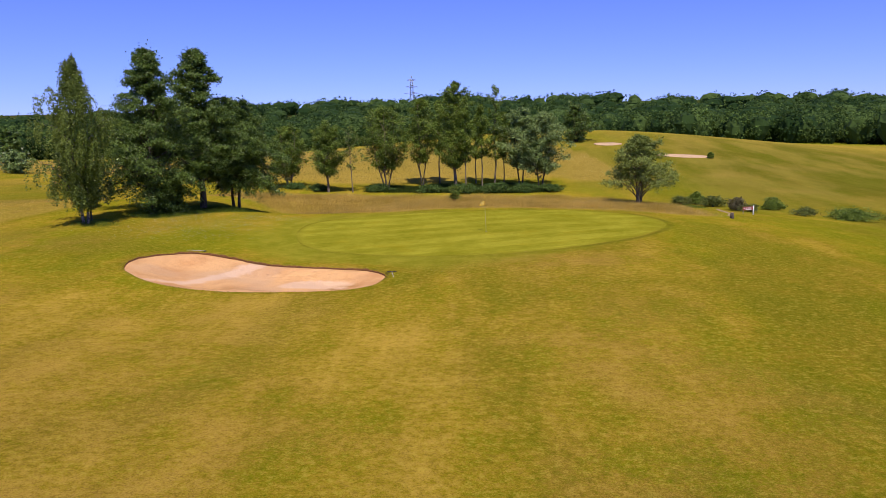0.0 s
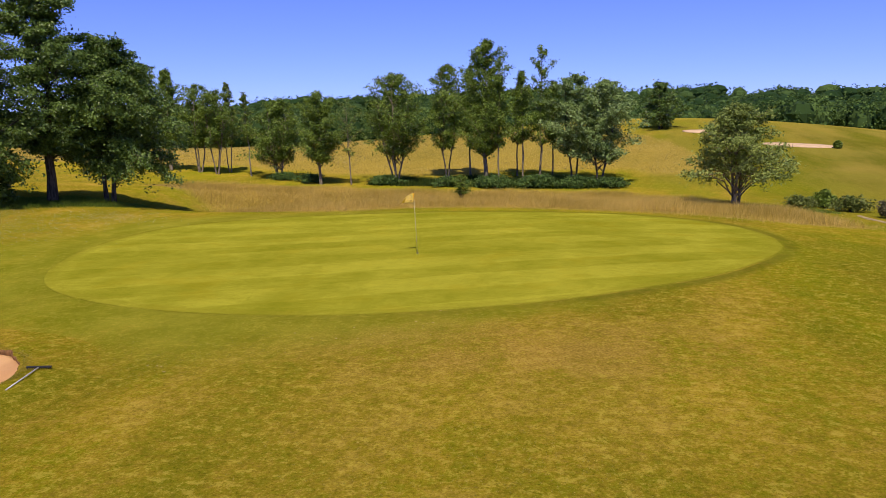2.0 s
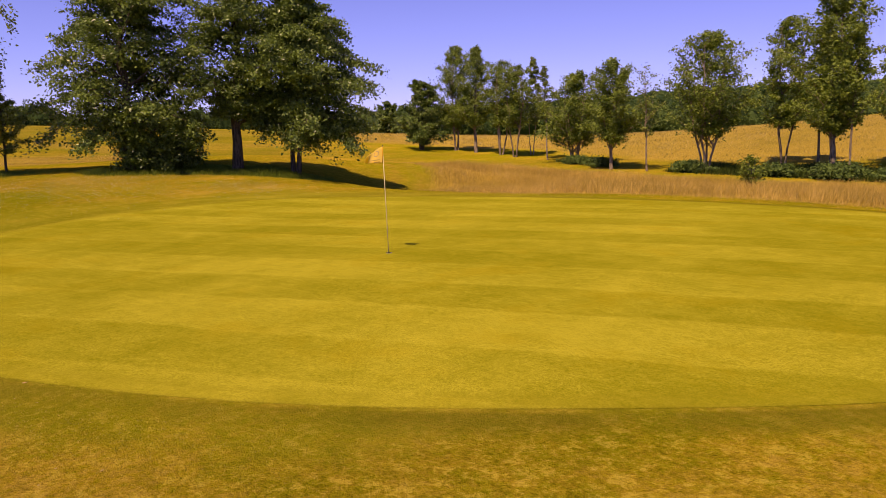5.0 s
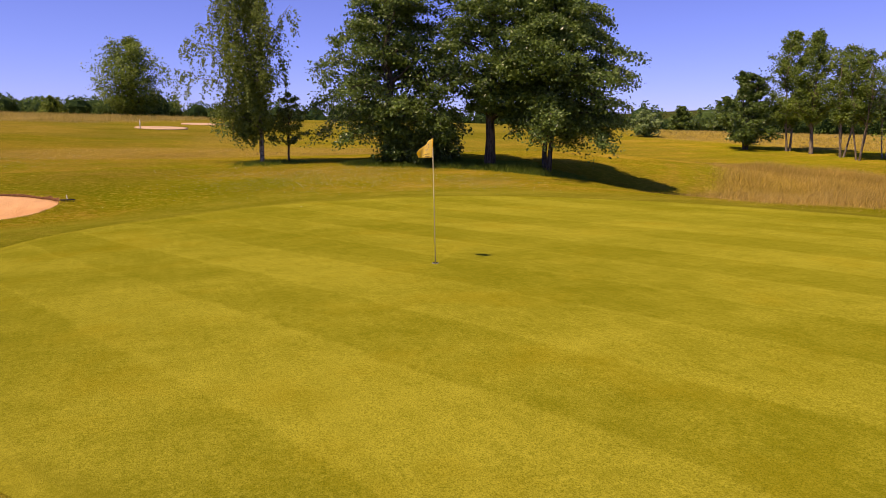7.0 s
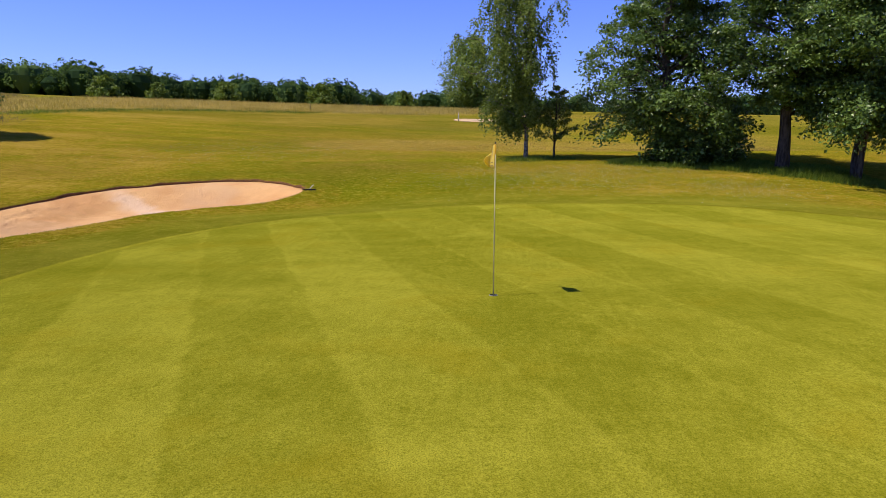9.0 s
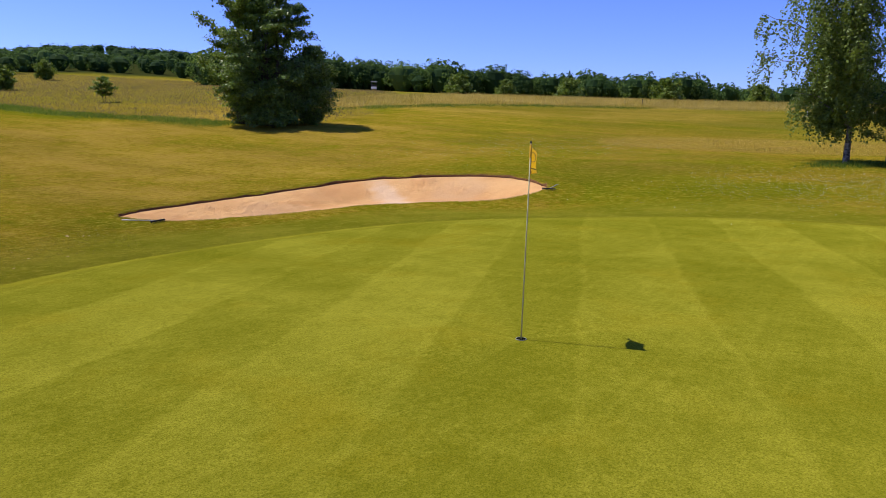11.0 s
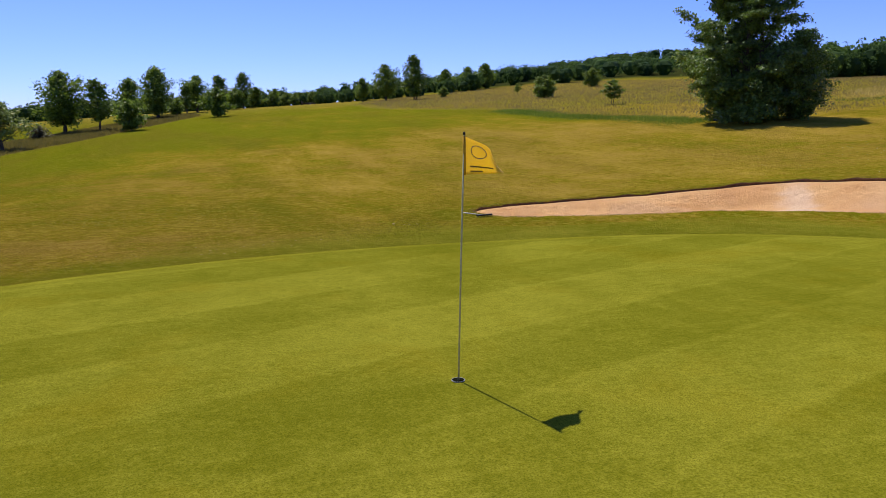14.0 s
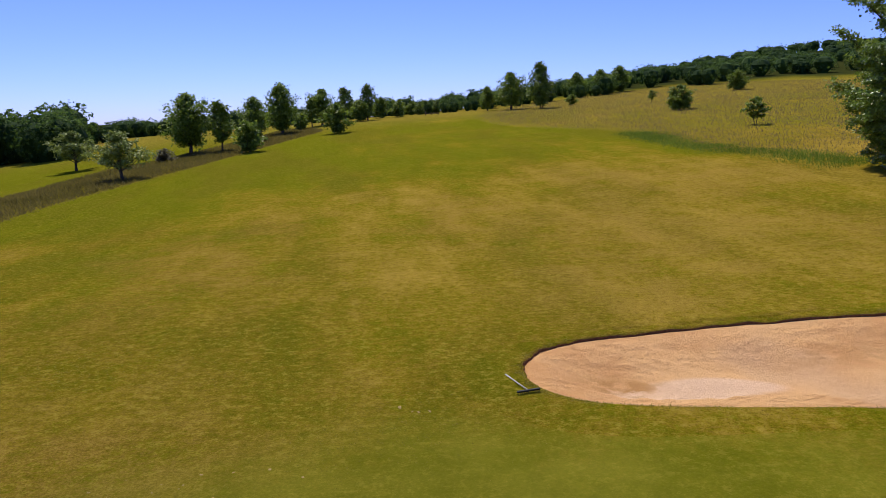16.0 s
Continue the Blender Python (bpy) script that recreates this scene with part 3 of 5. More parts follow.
        rows.append(np.column_stack([p, height(p[:, 0], p[:, 1]) + dz + up + (0.03 * wob if 1 < k < 5 else 0)]))
    v = np.vstack(rows)
    f = [(k * n + i, k * n + (i + 1) % n, (k + 1) * n + (i + 1) % n, (k + 1) * n + i) for k in range(len(prof) - 1) for i in range(n)]
    me = mesh_from("bunker_lip", v, f, TURF, True)
    for name, val in (("rough", 0.0), ("lush", 0.15), ("dry", 0.5)):
        a = me.attributes.new(name, "FLOAT", "POINT")
        a.data.foreach_set("value", np.full(len(v), val, np.float32))
    soil = plain("dark_cut_soil", (0.22, 0.115, 0.05), 0.95, 0.05, 0, 0.25, 14.0, 0.8)
    me.materials.append(soil)
    cut = np.zeros(len(f), np.int32)
    cut[4 * n:] = 1
    me.polygons.foreach_set("material_index", cut)
    bare = me.attributes.new("worn", "FLOAT", "POINT")
    bare.data.foreach_set("value", np.repeat(np.array([0, 0, 0, 0.2, 1, 1, 1], np.float32), n))
    tagged(new("bunker_lip", me), "rolled turf lip around the sand bunker", "turf edge", kind="structure")


build_land()
build_green_and_bunker()


# ---- trees ----
def tube(path, radii, sides=7):
    """Rings of a tapered round limb along a path."""
    path = np.asarray(path, float)
    verts, faces = [], []
    for k, (p, r) in enumerate(zip(path, radii)):
        d = path[min(k + 1, len(path) - 1)] - path[max(k - 1, 0)]
        d /= np.linalg.norm(d) + 1e-9
        a = np.cross(d, (0.31, 0.95, 0.02))
        a /= np.linalg.norm(a) + 1e-9
        b = np.cross(d, a)
        for s in range(sides):
            t = 2 * math.pi * s / sides
            verts.append(p + r * (a * math.cos(t) + b * math.sin(t)))
    for k in range(len(path) - 1):
        for s in range(sides):
            faces.append((k * sides + s, k * sides + (s + 1) % sides, (k + 1) * sides + (s + 1) % sides, (k + 1) * sides + s))
    return verts, faces


def join(tubes):
    verts, faces = [], []
    for v, f in tubes:
        o = len(verts)
        verts += v
        faces += [tuple(i + o for i in q) for q in f]
    return np.array(verts), np.array(faces)


def leaves(rng, points, outward, size, tone, long=1.5, up=0.6, sprays=False):
    """Folded diamond leaves at the points, or three-cornered sprays of leaves for far woods."""
    n = len(points)
    nor = outward * 0.9 + rng.normal(0, 0.6, (n, 3)) + np.array([0, 0, up])
    nor /= np.linalg.norm(nor, axis=1)[:, None]
    a = np.cross(nor, rng.normal(0, 1, (n, 3)))
    a /= np.linalg.norm(a, axis=1)[:, None]
    b = np.cross(nor, a)
    s = size * rng.uniform(0.6, 1.35, n)[:, None]
    if sprays:
        q = np.stack([points - a * s * long * 0.5 - b * s * 0.4, points + a * s * long * 0.55 - b * s * 0.25, points + b * s * 0.65 + nor * s * 0.1], 1)
        return q.reshape(-1, 3), np.arange(3 * n).reshape(n, 3), np.repeat(tone, 3)
    q = np.stack([points - a * s * long * 0.5, points + b * s * 0.45 + nor * s * 0.12, points + a * s * long * 0.5, points - b * s * 0.45 + nor * s * 0.12], 1)
    return q.reshape(-1, 3), np.arange(4 * n).reshape(n, 4), np.repeat(tone, 4)


PROFILES = {
    "oval": lambda u: np.sin(np.pi * np.clip(u, 0, 1) ** 0.75) ** 0.7 * 0.98 + 0.02,
    "tall": lambda u: (1 - np.clip(u, 0, 1) ** 1.6) * (0.55 + 0.45 * smooth(u, 0, 0.25)) + 0.03,
    "round": lambda u: np.sqrt(np.clip(1 - (2 * u - 0.95) ** 2, 0, 1)) + 0.05,
    "flat": lambda u: np.clip(1.05 - 0.75 * u ** 2.2, 0, 1) * (0.75 + 0.25 * smooth(u, 0, 0.2)),
    "bush": lambda u: np.sqrt(np.clip(1 - u ** 2.2, 0, 1)) + 0.03,
    "spire": lambda u: np.where(u < 0.34, 0.74 + 0.26 * np.sin(np.clip(u, 0, 1) * 4.6), 1 - 0.90 * (np.clip(u - 0.34, 0, 1) / 0.66) ** 0.9),
    "dome": lambda u: np.where(u < 0.3, 0.80 + 0.20 * np.sin(np.clip(u, 0, 1) * 5.2), 1 - 0.82 * (np.clip(u - 0.3, 0, 1) / 0.7) ** 1.5),
    "vase": lambda u: (0.45 + 0.75 * smooth(u, 0.0, 0.5)) * np.sqrt(np.clip(1.02 - np.clip(u, 0, 1) ** 3, 0, 1)) * 0.95,
}


def make_tree(name, seed, tall, wide, base, profile, leaf_mat, bark, leaf=0.14, limbs=36, twigs=12, per=40, trunk=0.2, stems=1, spread=0.1, lean=0.0,
              rise=(0.15, 0.9), reach=0.30, spray=0.15, flat=0.55, droop=0.0, off=(0.0, 0.0), inner=0.35, fill=1, weep=0.0, ragged=0.22, three=False, up=0.75,
              label="", category="tree", group=""):
    """A tree: stems and limbs as one trunk mesh; leaf sprays on the twigs along each limb as its crown."""
    rng = np.random.default_rng(seed)
    R = wide / 2
    prof = PROFILES[profile]
    root = empty(name, 0, 0, 0)
    tubes, paths = [], []
    for s in range(stems):
        a = 2 * math.pi * s / stems + rng.uniform(-0.4, 0.4)
        way = np.array([math.cos(a), math.sin(a), 0])
        k = 0 if stems == 1 else spread * tall * rng.uniform(0.7, 1.2)
        top = way * k + np.array([lean * tall, 0, tall * rng.uniform(0.86, 0.95)])
        foot = way * (0 if stems == 1 else trunk * 1.2)
        pts = []
        wander = rng.normal(0, 0.010 * tall, 2)
        for t in np.linspace(0, 1, 9):
            p = foot + (top - foot) * t
            wander = wander * 0.6 + rng.normal(0, 0.009 * tall, 2)
            p[:2] += wander * math.sin(math.pi * min(1, t * 1.15)) + (0 if stems == 1 else 0.022 * tall * math.sin(math.pi * t)) * way[:2]
            pts.append(p)
        pts[0][2] = -0.25
        r = trunk * (1.0 if stems == 1 else 0.62)
        tubes.append(tube(pts, [r * 1.4, r * 1.02] + [r * (1 - t) ** 0.8 + 0.012 for t in np.linspace(0.2, 1, 7)], 9 if trunk > 0.12 else 6))
        paths.append(np.array(pts))
    # limbs: tips on the crown's outline, some of them short
    u = (np.arange(limbs) + rng.uniform(0.1, 0.9, limbs)) / limbs
    ang = np.arange(limbs) * 2.39996 + rng.uniform(-0.45, 0.45, limbs)
    ph = rng.uniform(0, 6.28, 4)
    lump = 1 + ragged * (0.6 * np.sin(2 * ang + ph[0] + 5 * u) + 0.6 * np.sin(3 * ang + ph[1] - 9 * u) + 0.5 * np.sin(31 * u + ph[2]))
    full = R * prof(u) * np.clip(lump, 0.45, 1.4)
    short = rng.uniform(0, 1, limbs) < inner
    rad = full * np.where(short, rng.uniform(0.25, 0.7, limbs), rng.uniform(0.82, 1.06, limbs))
    tipz = base + u * (tall - base)
    limb_pts, S = [], 8
    for i in range(limbs):
        path = paths[i % stems]
        zs = path[:, 2]
        lift = rise[0] + (rise[1] - rise[0]) * u[i]
        at = np.clip(tipz[i] - lift * rad[i] - 0.02 * tall, min(0.10 * tall, max(0.3, base * 0.7)), zs[-1] * 0.985)
        start = np.array([np.interp(at, zs, path[:, j]) for j in range(3)])
        shift = np.array(off) * math.sin(math.pi * min(1.0, u[i] * 0.8 + 0.2)) ** 0.6
        axis = np.array([np.interp(tipz[i], zs, path[:, j]) for j in range(2)]) if stems == 1 else np.array([lean * tipz[i], 0.0])
        tip = np.array([axis[0] + rad[i] * math.cos(ang[i]) + shift[0], axis[1] + rad[i] * math.sin(ang[i]) + shift[1], tipz[i]])
        tip[2] = max(tip[2] - droop * rad[i] * (1 - u[i]), 0.25)
        bow = np.array([0, 0, (0.10 + 0.5 * droop) * np.linalg.norm(tip - start)])
        kink = rng.normal(0, 0.05 * max(rad[i], 0.3), (S, 3))
        q = []
        for j, t in enumerate(np.linspace(0, 1, S)):
            q.append(start + (tip - start) * t + bow * math.sin(math.pi * t) + kink[j] * math.sin(math.pi * t))
        q = np.array(q)
        limb_pts.append(q)
        r0 = trunk * 0.30 * (1 - 0.75 * at / tall) + 0.014
        tubes.append(tube(q[::1 if tall > 6 else 2], np.linspace(r0, 0.006, len(q[::1 if tall > 6 else 2])), 5 if trunk > 0.1 else 4))
    L = np.array(limb_pts)
    # twigs fork from the outer part of each limb
    m = limbs * twigs
    li = np.repeat(np.arange(limbs), twigs)
    s = np.tile((np.arange(twigs) + 0.5) / twigs, limbs) ** 0.75 * 0.80 + 0.20 + rng.uniform(-0.03, 0.0, m)
    f = s * (S - 1)
    k = np.clip(f.astype(int), 0, S - 2)
    f = (f - k)[:, None]
    pos = L[li, k] * (1 - f) + L[li, k + 1] * f
    tang = L[li, k + 1] - L[li, k]
    tang /= np.linalg.norm(tang, axis=1)[:, None] + 1e-9
    side = np.cross(tang, (0, 0, 1.0))
    side /= np.linalg.norm(side, axis=1)[:, None] + 1e-9
    sgn = np.where(np.arange(m) % 2 == 0, 1.0, -1.0)[:, None]
    fork = rng.uniform(0.25, 1.25, m)[:, None]
    way = tang * np.cos(fork) + side * sgn * np.sin(fork) + np.array([0, 0, 0.25 - droop]) + rng.normal(0, 0.22, (m, 3))
    way /= np.linalg.norm(way, axis=1)[:, None]
    long = reach * (0.18 * R + 0.82 * rad[li]) * (1.25 - 0.75 * s) * rng.uniform(0.6, 1.3, m) + 0.12 * R * 0.5
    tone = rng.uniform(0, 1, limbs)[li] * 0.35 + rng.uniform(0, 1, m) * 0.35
    t = rng.uniform(0.1, 1.08, (m, per))
    if weep:
        # hanging strands
        drop = weep * rng.uniform(0.35, 1.0, m) * (0.45 + 0.75 * pos[:, 2] / tall)
        drop = np.minimum(drop, np.maximum(pos[:, 2] - rng.uniform(0.7, 2.0, m), 0.15))
        pts = pos[:, None] + (way * long[:, None])[:, None] * np.minimum(t * 1.6, 1)[:, :, None] * np.array([1, 1, 0.5])
        pts = pts + rng.normal(0, spray, (m, per, 3)) * np.array([1, 1, 0.8])
        pts[:, :, 2] -= t ** 1.3 * drop[:, None]
    else:
        pts = pos[:, None] + (way * long[:, None])[:, None] * t[:, :, None]
        pts = pts + np.clip(rng.normal(0, 1, (m, per, 3)), -2, 2) * (spray * (0.6 + 0.6 * long / (reach * R)))[:, None, None] * np.array([1, 1, flat])
        pts[:, :, 2] -= (droop + 0.12) * t ** 2 * long[:, None]
        for i in range(0, m, 3):
            tubes.append(tube([pos[i], pos[i] + way[i] * long[i] * 0.55, pos[i] + way[i] * long[i] * 0.95], [0.012, 0.008, 0.004], 3))
    part("trunk", mesh_from("trunk", *join(tubes), bark, True), root)
    pts = pts.reshape(-1, 3)
    out = np.repeat(way[:, None], per, 1).reshape(-1, 3) * 0.45 + rng.normal(0, 0.25, pts.shape)
    keep = pts[:, 2] > 0.08
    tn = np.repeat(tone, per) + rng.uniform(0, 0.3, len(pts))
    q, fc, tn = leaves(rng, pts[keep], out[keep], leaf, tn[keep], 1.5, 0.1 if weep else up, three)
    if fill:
        # leaf sprays deep in the crown, toned darker to paint its inner shade
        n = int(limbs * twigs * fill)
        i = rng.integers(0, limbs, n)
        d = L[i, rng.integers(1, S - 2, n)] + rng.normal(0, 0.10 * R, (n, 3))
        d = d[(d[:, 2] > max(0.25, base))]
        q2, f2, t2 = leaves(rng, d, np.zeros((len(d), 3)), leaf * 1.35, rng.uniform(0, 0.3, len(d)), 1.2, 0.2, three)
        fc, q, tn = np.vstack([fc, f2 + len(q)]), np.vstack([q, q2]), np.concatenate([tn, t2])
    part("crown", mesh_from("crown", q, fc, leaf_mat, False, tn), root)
    return tagged(root, label, category, group)


def make_bush(name, seed, tall, wide, leaf_mat, leaf=0.12, limbs=22, twigs=9, per=16, label="", group="", profile="bush", base=0.05):
    return make_tree(name, seed, tall, wide, base * tall, profile, leaf_mat, BARK, leaf, limbs, twigs, per, 0.05, 4, 0.12, rise=(0.3, 1.2), reach=0.42, spray=0.10 * wide ** 0.5,
                     flat=0.8, inner=0.3, fill=2, three=leaf > 0.15, label=label, category="bush", group=group)


def place(ob, x, y, turn=0.0, scale=1.0, sink=0.0):
    ob.matrix_basis = Matrix.LocRotScale((x, y, ground(x, y) - sink), Euler((0, 0, radians(turn))), (scale, scale, scale))
    return ob


def again(ob, x, y, turn=0.0, scale=1.0):
    c = copy_thing(ob, pose(0, 0, 0))
    return place(c, x, y, turn, scale)


# the trees on the low ridge beside the green
place(make_tree("birch_tree", 11, 12.2, 5.0, 1.9, "oval", LEAF_BIRCH, BARK_BIRCH, 0.092, 54, 12, 66, 0.14, 2, 0.03, rise=(0.7, 1.3), reach=0.26, spray=0.08, weep=3.0, inner=0.45, fill=0, off=(0.2, -1.2),
                ragged=0.38, label="tall weeping silver birch with two pale stems and hanging twigs"), -29.0, 1.8, 0)
place(make_tree("young_birch_tree", 12, 3.7, 2.3, 1.0, "round", LEAF_BIRCH, BARK, 0.085, 18, 9, 26, 0.06, 1, rise=(0.4, 1.0), spray=0.09, fill=0,
                label="small birch standing close beside the tall birch"), -29.4, 3.3, 10)
place(make_tree("maple_tree", 21, 12.9, 8.8, 1.5, "spire", LEAF_DARK, BARK, 0.112, 78, 15, 60, 0.24, 1, rise=(0.0, 0.8), reach=0.34, spray=0.18, flat=0.6, droop=0.16, off=(-0.4, 0.7),
                inner=0.28, fill=3.5, ragged=0.26, label="tall dark green maple, leafy almost down to the ground"), -26.6, 8.2, 0)
place(make_tree("maple_tree", 22, 13.6, 8.4, 2.8, "spire", LEAF_DARK, BARK, 0.112, 72, 15, 60, 0.25, 1, rise=(0.1, 0.8), reach=0.34, spray=0.18, flat=0.6, droop=0.12,
                inner=0.28, fill=3.5, ragged=0.26, label="tall dark green maple with a bare lower trunk"), -24.6, 13.3, 0)
place(make_tree("maple_tree", 23, 9.8, 7.2, 2.1, "dome", LEAF_DARK, BARK, 0.112, 70, 15, 60, 0.20, 2, 0.03, rise=(0.0, 0.8), reach=0.34, spray=0.18, flat=0.6, droop=0.22, off=(0.9, 0.9),
                inner=0.28, fill=3.5, ragged=0.24, label="shorter double-stemmed maple with drooping lower branches"), -22.4, 15.5, 0)
place(make_bush("shrub", 24, 2.5, 2.4, LEAF_DARK, 0.12, 26, 10, 22, label="dark round shrub between the maple trunks"), -26.6, 11.2, 0)
place(make_bush("shrub", 25, 1.9, 3.0, LEAF_DARK, 0.12, 26, 10, 20, label="low dark shrub at the foot of a maple"), -26.1, 8.7, 0)

# the dense clump beside the fairway
place(make_tree("field_maple", 31, 11.2, 8.0, 0.15, "dome", LEAF_FIELD, BARK, 0.125, 84, 15, 50, 0.22, 3, 0.05, rise=(0.2, 0.9), reach=0.30, spray=0.15, droop=0.08, inner=0.25, fill=3,
                ragged=0.09, label="broad dense field maple, leafy down to the grass"), -33.0, -35.6, 0)
place(make_tree("poplar_tree", 32, 13.4, 6.2, 1.2, "oval", LEAF_POPLAR, BARK, 0.13, 52, 14, 44, 0.25, 1, rise=(0.4, 1.2), reach=0.30, spray=0.17, inner=0.25, fill=1, ragged=0.2,
                label="taller pale-leaved poplar behind the field maple"), -32.6, -38.2, 0)
place(make_bush("hazel_bush", 33, 3.2, 3.6, LEAF_FIELD, 0.12, 34, 11, 24, label="low leafy hazel at the foot of the field maple"), -31.8, -34.2, 0)
place(make_bush("hazel_bush", 34, 5.4, 4.2, LEAF_FIELD, 0.12, 40, 12, 26, label="tall rounded hazel beside the field maple", profile="oval"), -35.5, -33.8, 0)

# the grove behind the green, tree by tree from the west
POP = "trees of the grove"
ASPEN = dict(leaf_mat=LEAF_POPLAR, bark=BARK_PALE, leaf=0.135, rise=(0.7, 1.3), reach=0.40, spray=0.21, flat=0.85, inner=0.35, fill=1.1, ragged=0.32, three=True, group=POP)
ROUND = dict(leaf_mat=LEAF_SILVER, bark=BARK, leaf=0.15, rise=(0.5, 1.1), reach=0.40, spray=0.21, flat=0.85, inner=0.3, fill=1.4, ragged=0.24, three=True, group=POP)
place(make_tree("hazel_tree", 47, 8.2, 7.6, 0.8, "dome", leaf_mat=LEAF_DARK, bark=BARK, leaf=0.16, limbs=50, twigs=11, per=34, trunk=0.13, stems=5, spread=0.12, rise=(0.3, 1.0), spray=0.2, fill=1, three=True,
                label="dark bushy hazel at the end of the grove", group=POP), -50.5, 57.5, 0)
place(make_tree("alder_tree", 401, 12.4, 5.8, 2.8, "oval", limbs=53, twigs=11, per=30, trunk=0.17, stems=2, spread=0.06, label="tall leafy alder in the grove", **ASPEN), -47.0, 60.0, 80)
place(make_tree("alder_tree", 402, 12.0, 5.3, 3.3, "oval", limbs=48, twigs=11, per=29, trunk=0.17, label="tall alder with a single dark trunk", **ASPEN), -43.3, 59.1, 0)
place(make_tree("aspen_tree", 403, 10.4, 5.1, 3.4, "vase", limbs=41, twigs=10, per=25, trunk=0.13, stems=3, spread=0.13, label="aspen with three fanned stems", **ASPEN), -38.9, 58.0, 40)
place(make_tree("aspen_tree", 404, 9.8, 4.4, 3.4, "vase", limbs=34, twigs=10, per=24, trunk=0.12, stems=3, spread=0.14, label="smaller aspen with three fanned stems", **ASPEN), -35.8, 56.4, 110)
place(make_tree("slim_birch", 405, 10.8, 3.1, 3.4, "tall", leaf_mat=LEAF_BIRCH, bark=BARK_BIRCH, leaf=0.13, limbs=31, twigs=9, per=20, trunk=0.09, stems=2, spread=0.02, rise=(0.6, 1.2), spray=0.16, fill=0, three=True,
                label="slim birch with two white stems", group=POP), -35.9, 59.9, 20)
place(make_tree("goat_willow", 406, 8.6, 6.8, 2.1, "dome", limbs=53, twigs=11, per=29, trunk=0.15, stems=4, spread=0.13, label="low spreading goat willow with several stems", **ASPEN), -27.4, 54.6, 60)
place(make_tree("slim_birch", 407, 9.6, 2.5, 4.2, "oval", leaf_mat=LEAF_BIRCH, bark=BARK_BIRCH, leaf=0.13, limbs=22, twigs=8, per=13, trunk=0.08, lean=0.05, rise=(0.6, 1.2), spray=0.16, fill=0, three=True,
                label="slim sparse birch beside the willow", group=POP), -31.3, 55.8, 200)
place(make_tree("alder_tree", 408, 9.5, 5.4, 2.7, "round", limbs=48, twigs=11, per=29, trunk=0.14, label="round-headed young alder with one slim trunk", **ASPEN), -20.7, 49.5, 0)
place(make_tree("bare_birch", 46, 9.0, 3.3, 3.1, "vase", leaf_mat=LEAF_BIRCH, bark=BARK_PALE, leaf=0.12, limbs=19, twigs=7, per=8, trunk=0.075, lean=-0.04, rise=(0.6, 1.0), spray=0.18, fill=0, three=True,
                label="thin half-dead birch with sparse leaves", group=POP), -17.4, 49.7, 0)
place(make_tree("aspen_tree", 43, 11.4, 7.2, 3.1, "vase", limbs=65, twigs=11, per=29, trunk=0.14, stems=4, spread=0.15, label="broad aspen with four pale leaning stems", **ASPEN), -13.0, 51.6, 0)
place(make_tree("aspen_tree", 410, 12.4, 4.6, 3.4, "oval", limbs=43, twigs=11, per=29, trunk=0.12, stems=3, spread=0.09, label="tall aspen with three dark stems", **ASPEN), -8.4, 57.2, 30)
place(make_tree("poplar_tree", 41, 14.6, 6.4, 3.3, "oval", limbs=70, twigs=12, per=32, trunk=0.21, label="tall green poplar in the grove", **ASPEN), -3.4, 52.2, 0)
thin = place(make_tree("slender_poplar", 45, 11.0, 2.9, 4.2, "oval", limbs=26, twigs=9, per=22, trunk=0.09, lean=0.015, label="slender poplar with a thin bare trunk", **ASPEN), -2.0, 50.8, 0)
for x, y, turn, s in ((0.3, 54.6, 200, 1.05), (3.4, 56.0, 300, 0.95), (-5.9, 58.5, 100, 1.1), (-0.6, 58.5, 20, 0.9)):
    again(thin, x, y, turn, s)
place(make_tree("slender_poplar", 411, 14.2, 3.5, 4.0, "oval", limbs=26, twigs=9, per=17, trunk=0.12, lean=0.01, label="tallest slender poplar with a feathery top", **ASPEN), 2.1, 55.2, 0)
place(make_tree("white_poplar", 42, 11.0, 6.4, 3.1, "round", limbs=55, twigs=11, per=30, trunk=0.15, stems=2, spread=0.08, label="silver-leaved poplar with two dark stems", **ROUND), 5.7, 54.0, 0)
place(make_tree("white_poplar", 412, 10.4, 6.9, 2.5, "round", limbs=58, twigs=11, per=30, trunk=0.15, stems=2, spread=0.10, lean=0.05, label="silver-leaved poplar at the grove's end", **ROUND), 8.3, 52.4, 0)
place(make_bush("sapling", 48, 2.0, 1.5, LEAF_FRESH, 0.085, 16, 8, 10, label="small dark sapling in the tall grass", profile="round", base=0.3), -3.1, 31.9)
place(make_tree("apple_tree", 51, 7.8, 6.9, 2.9, "bush", LEAF_APPLE, BARK_PALE, 0.12, 60, 12, 34, 0.19, 3, 0.06, rise=(0.6, 1.0), reach=0.36, spray=0.2, flat=0.75, droop=0.14, inner=0.3, fill=0.8, ragged=0.2, three=True,
                label="lone spreading apple tree with grey-green leaves"), 18.2, 35.4, 30)

bramble = place(make_bush("bramble_bush", 57, 1.0, 4.2, LEAF_WOODS, 0.16, 30, 9, 12, label="low dark bramble at the foot of the grove", group="brambles under the grove"), 2.0, 49.8)
for x, y, turn, s in ((-2.4, 49.2, 60, 1.0), (6.2, 50.2, 130, 0.9), (9.4, 50.6, 200, 0.8), (-6.8, 49.8, 250, 0.85), (-14.0, 50.6, 20, 0.8), (-22.5, 51.0, 300, 0.75), (-26.0, 52.5, 80, 0.7)):
    again(bramble, x, y, turn, s)

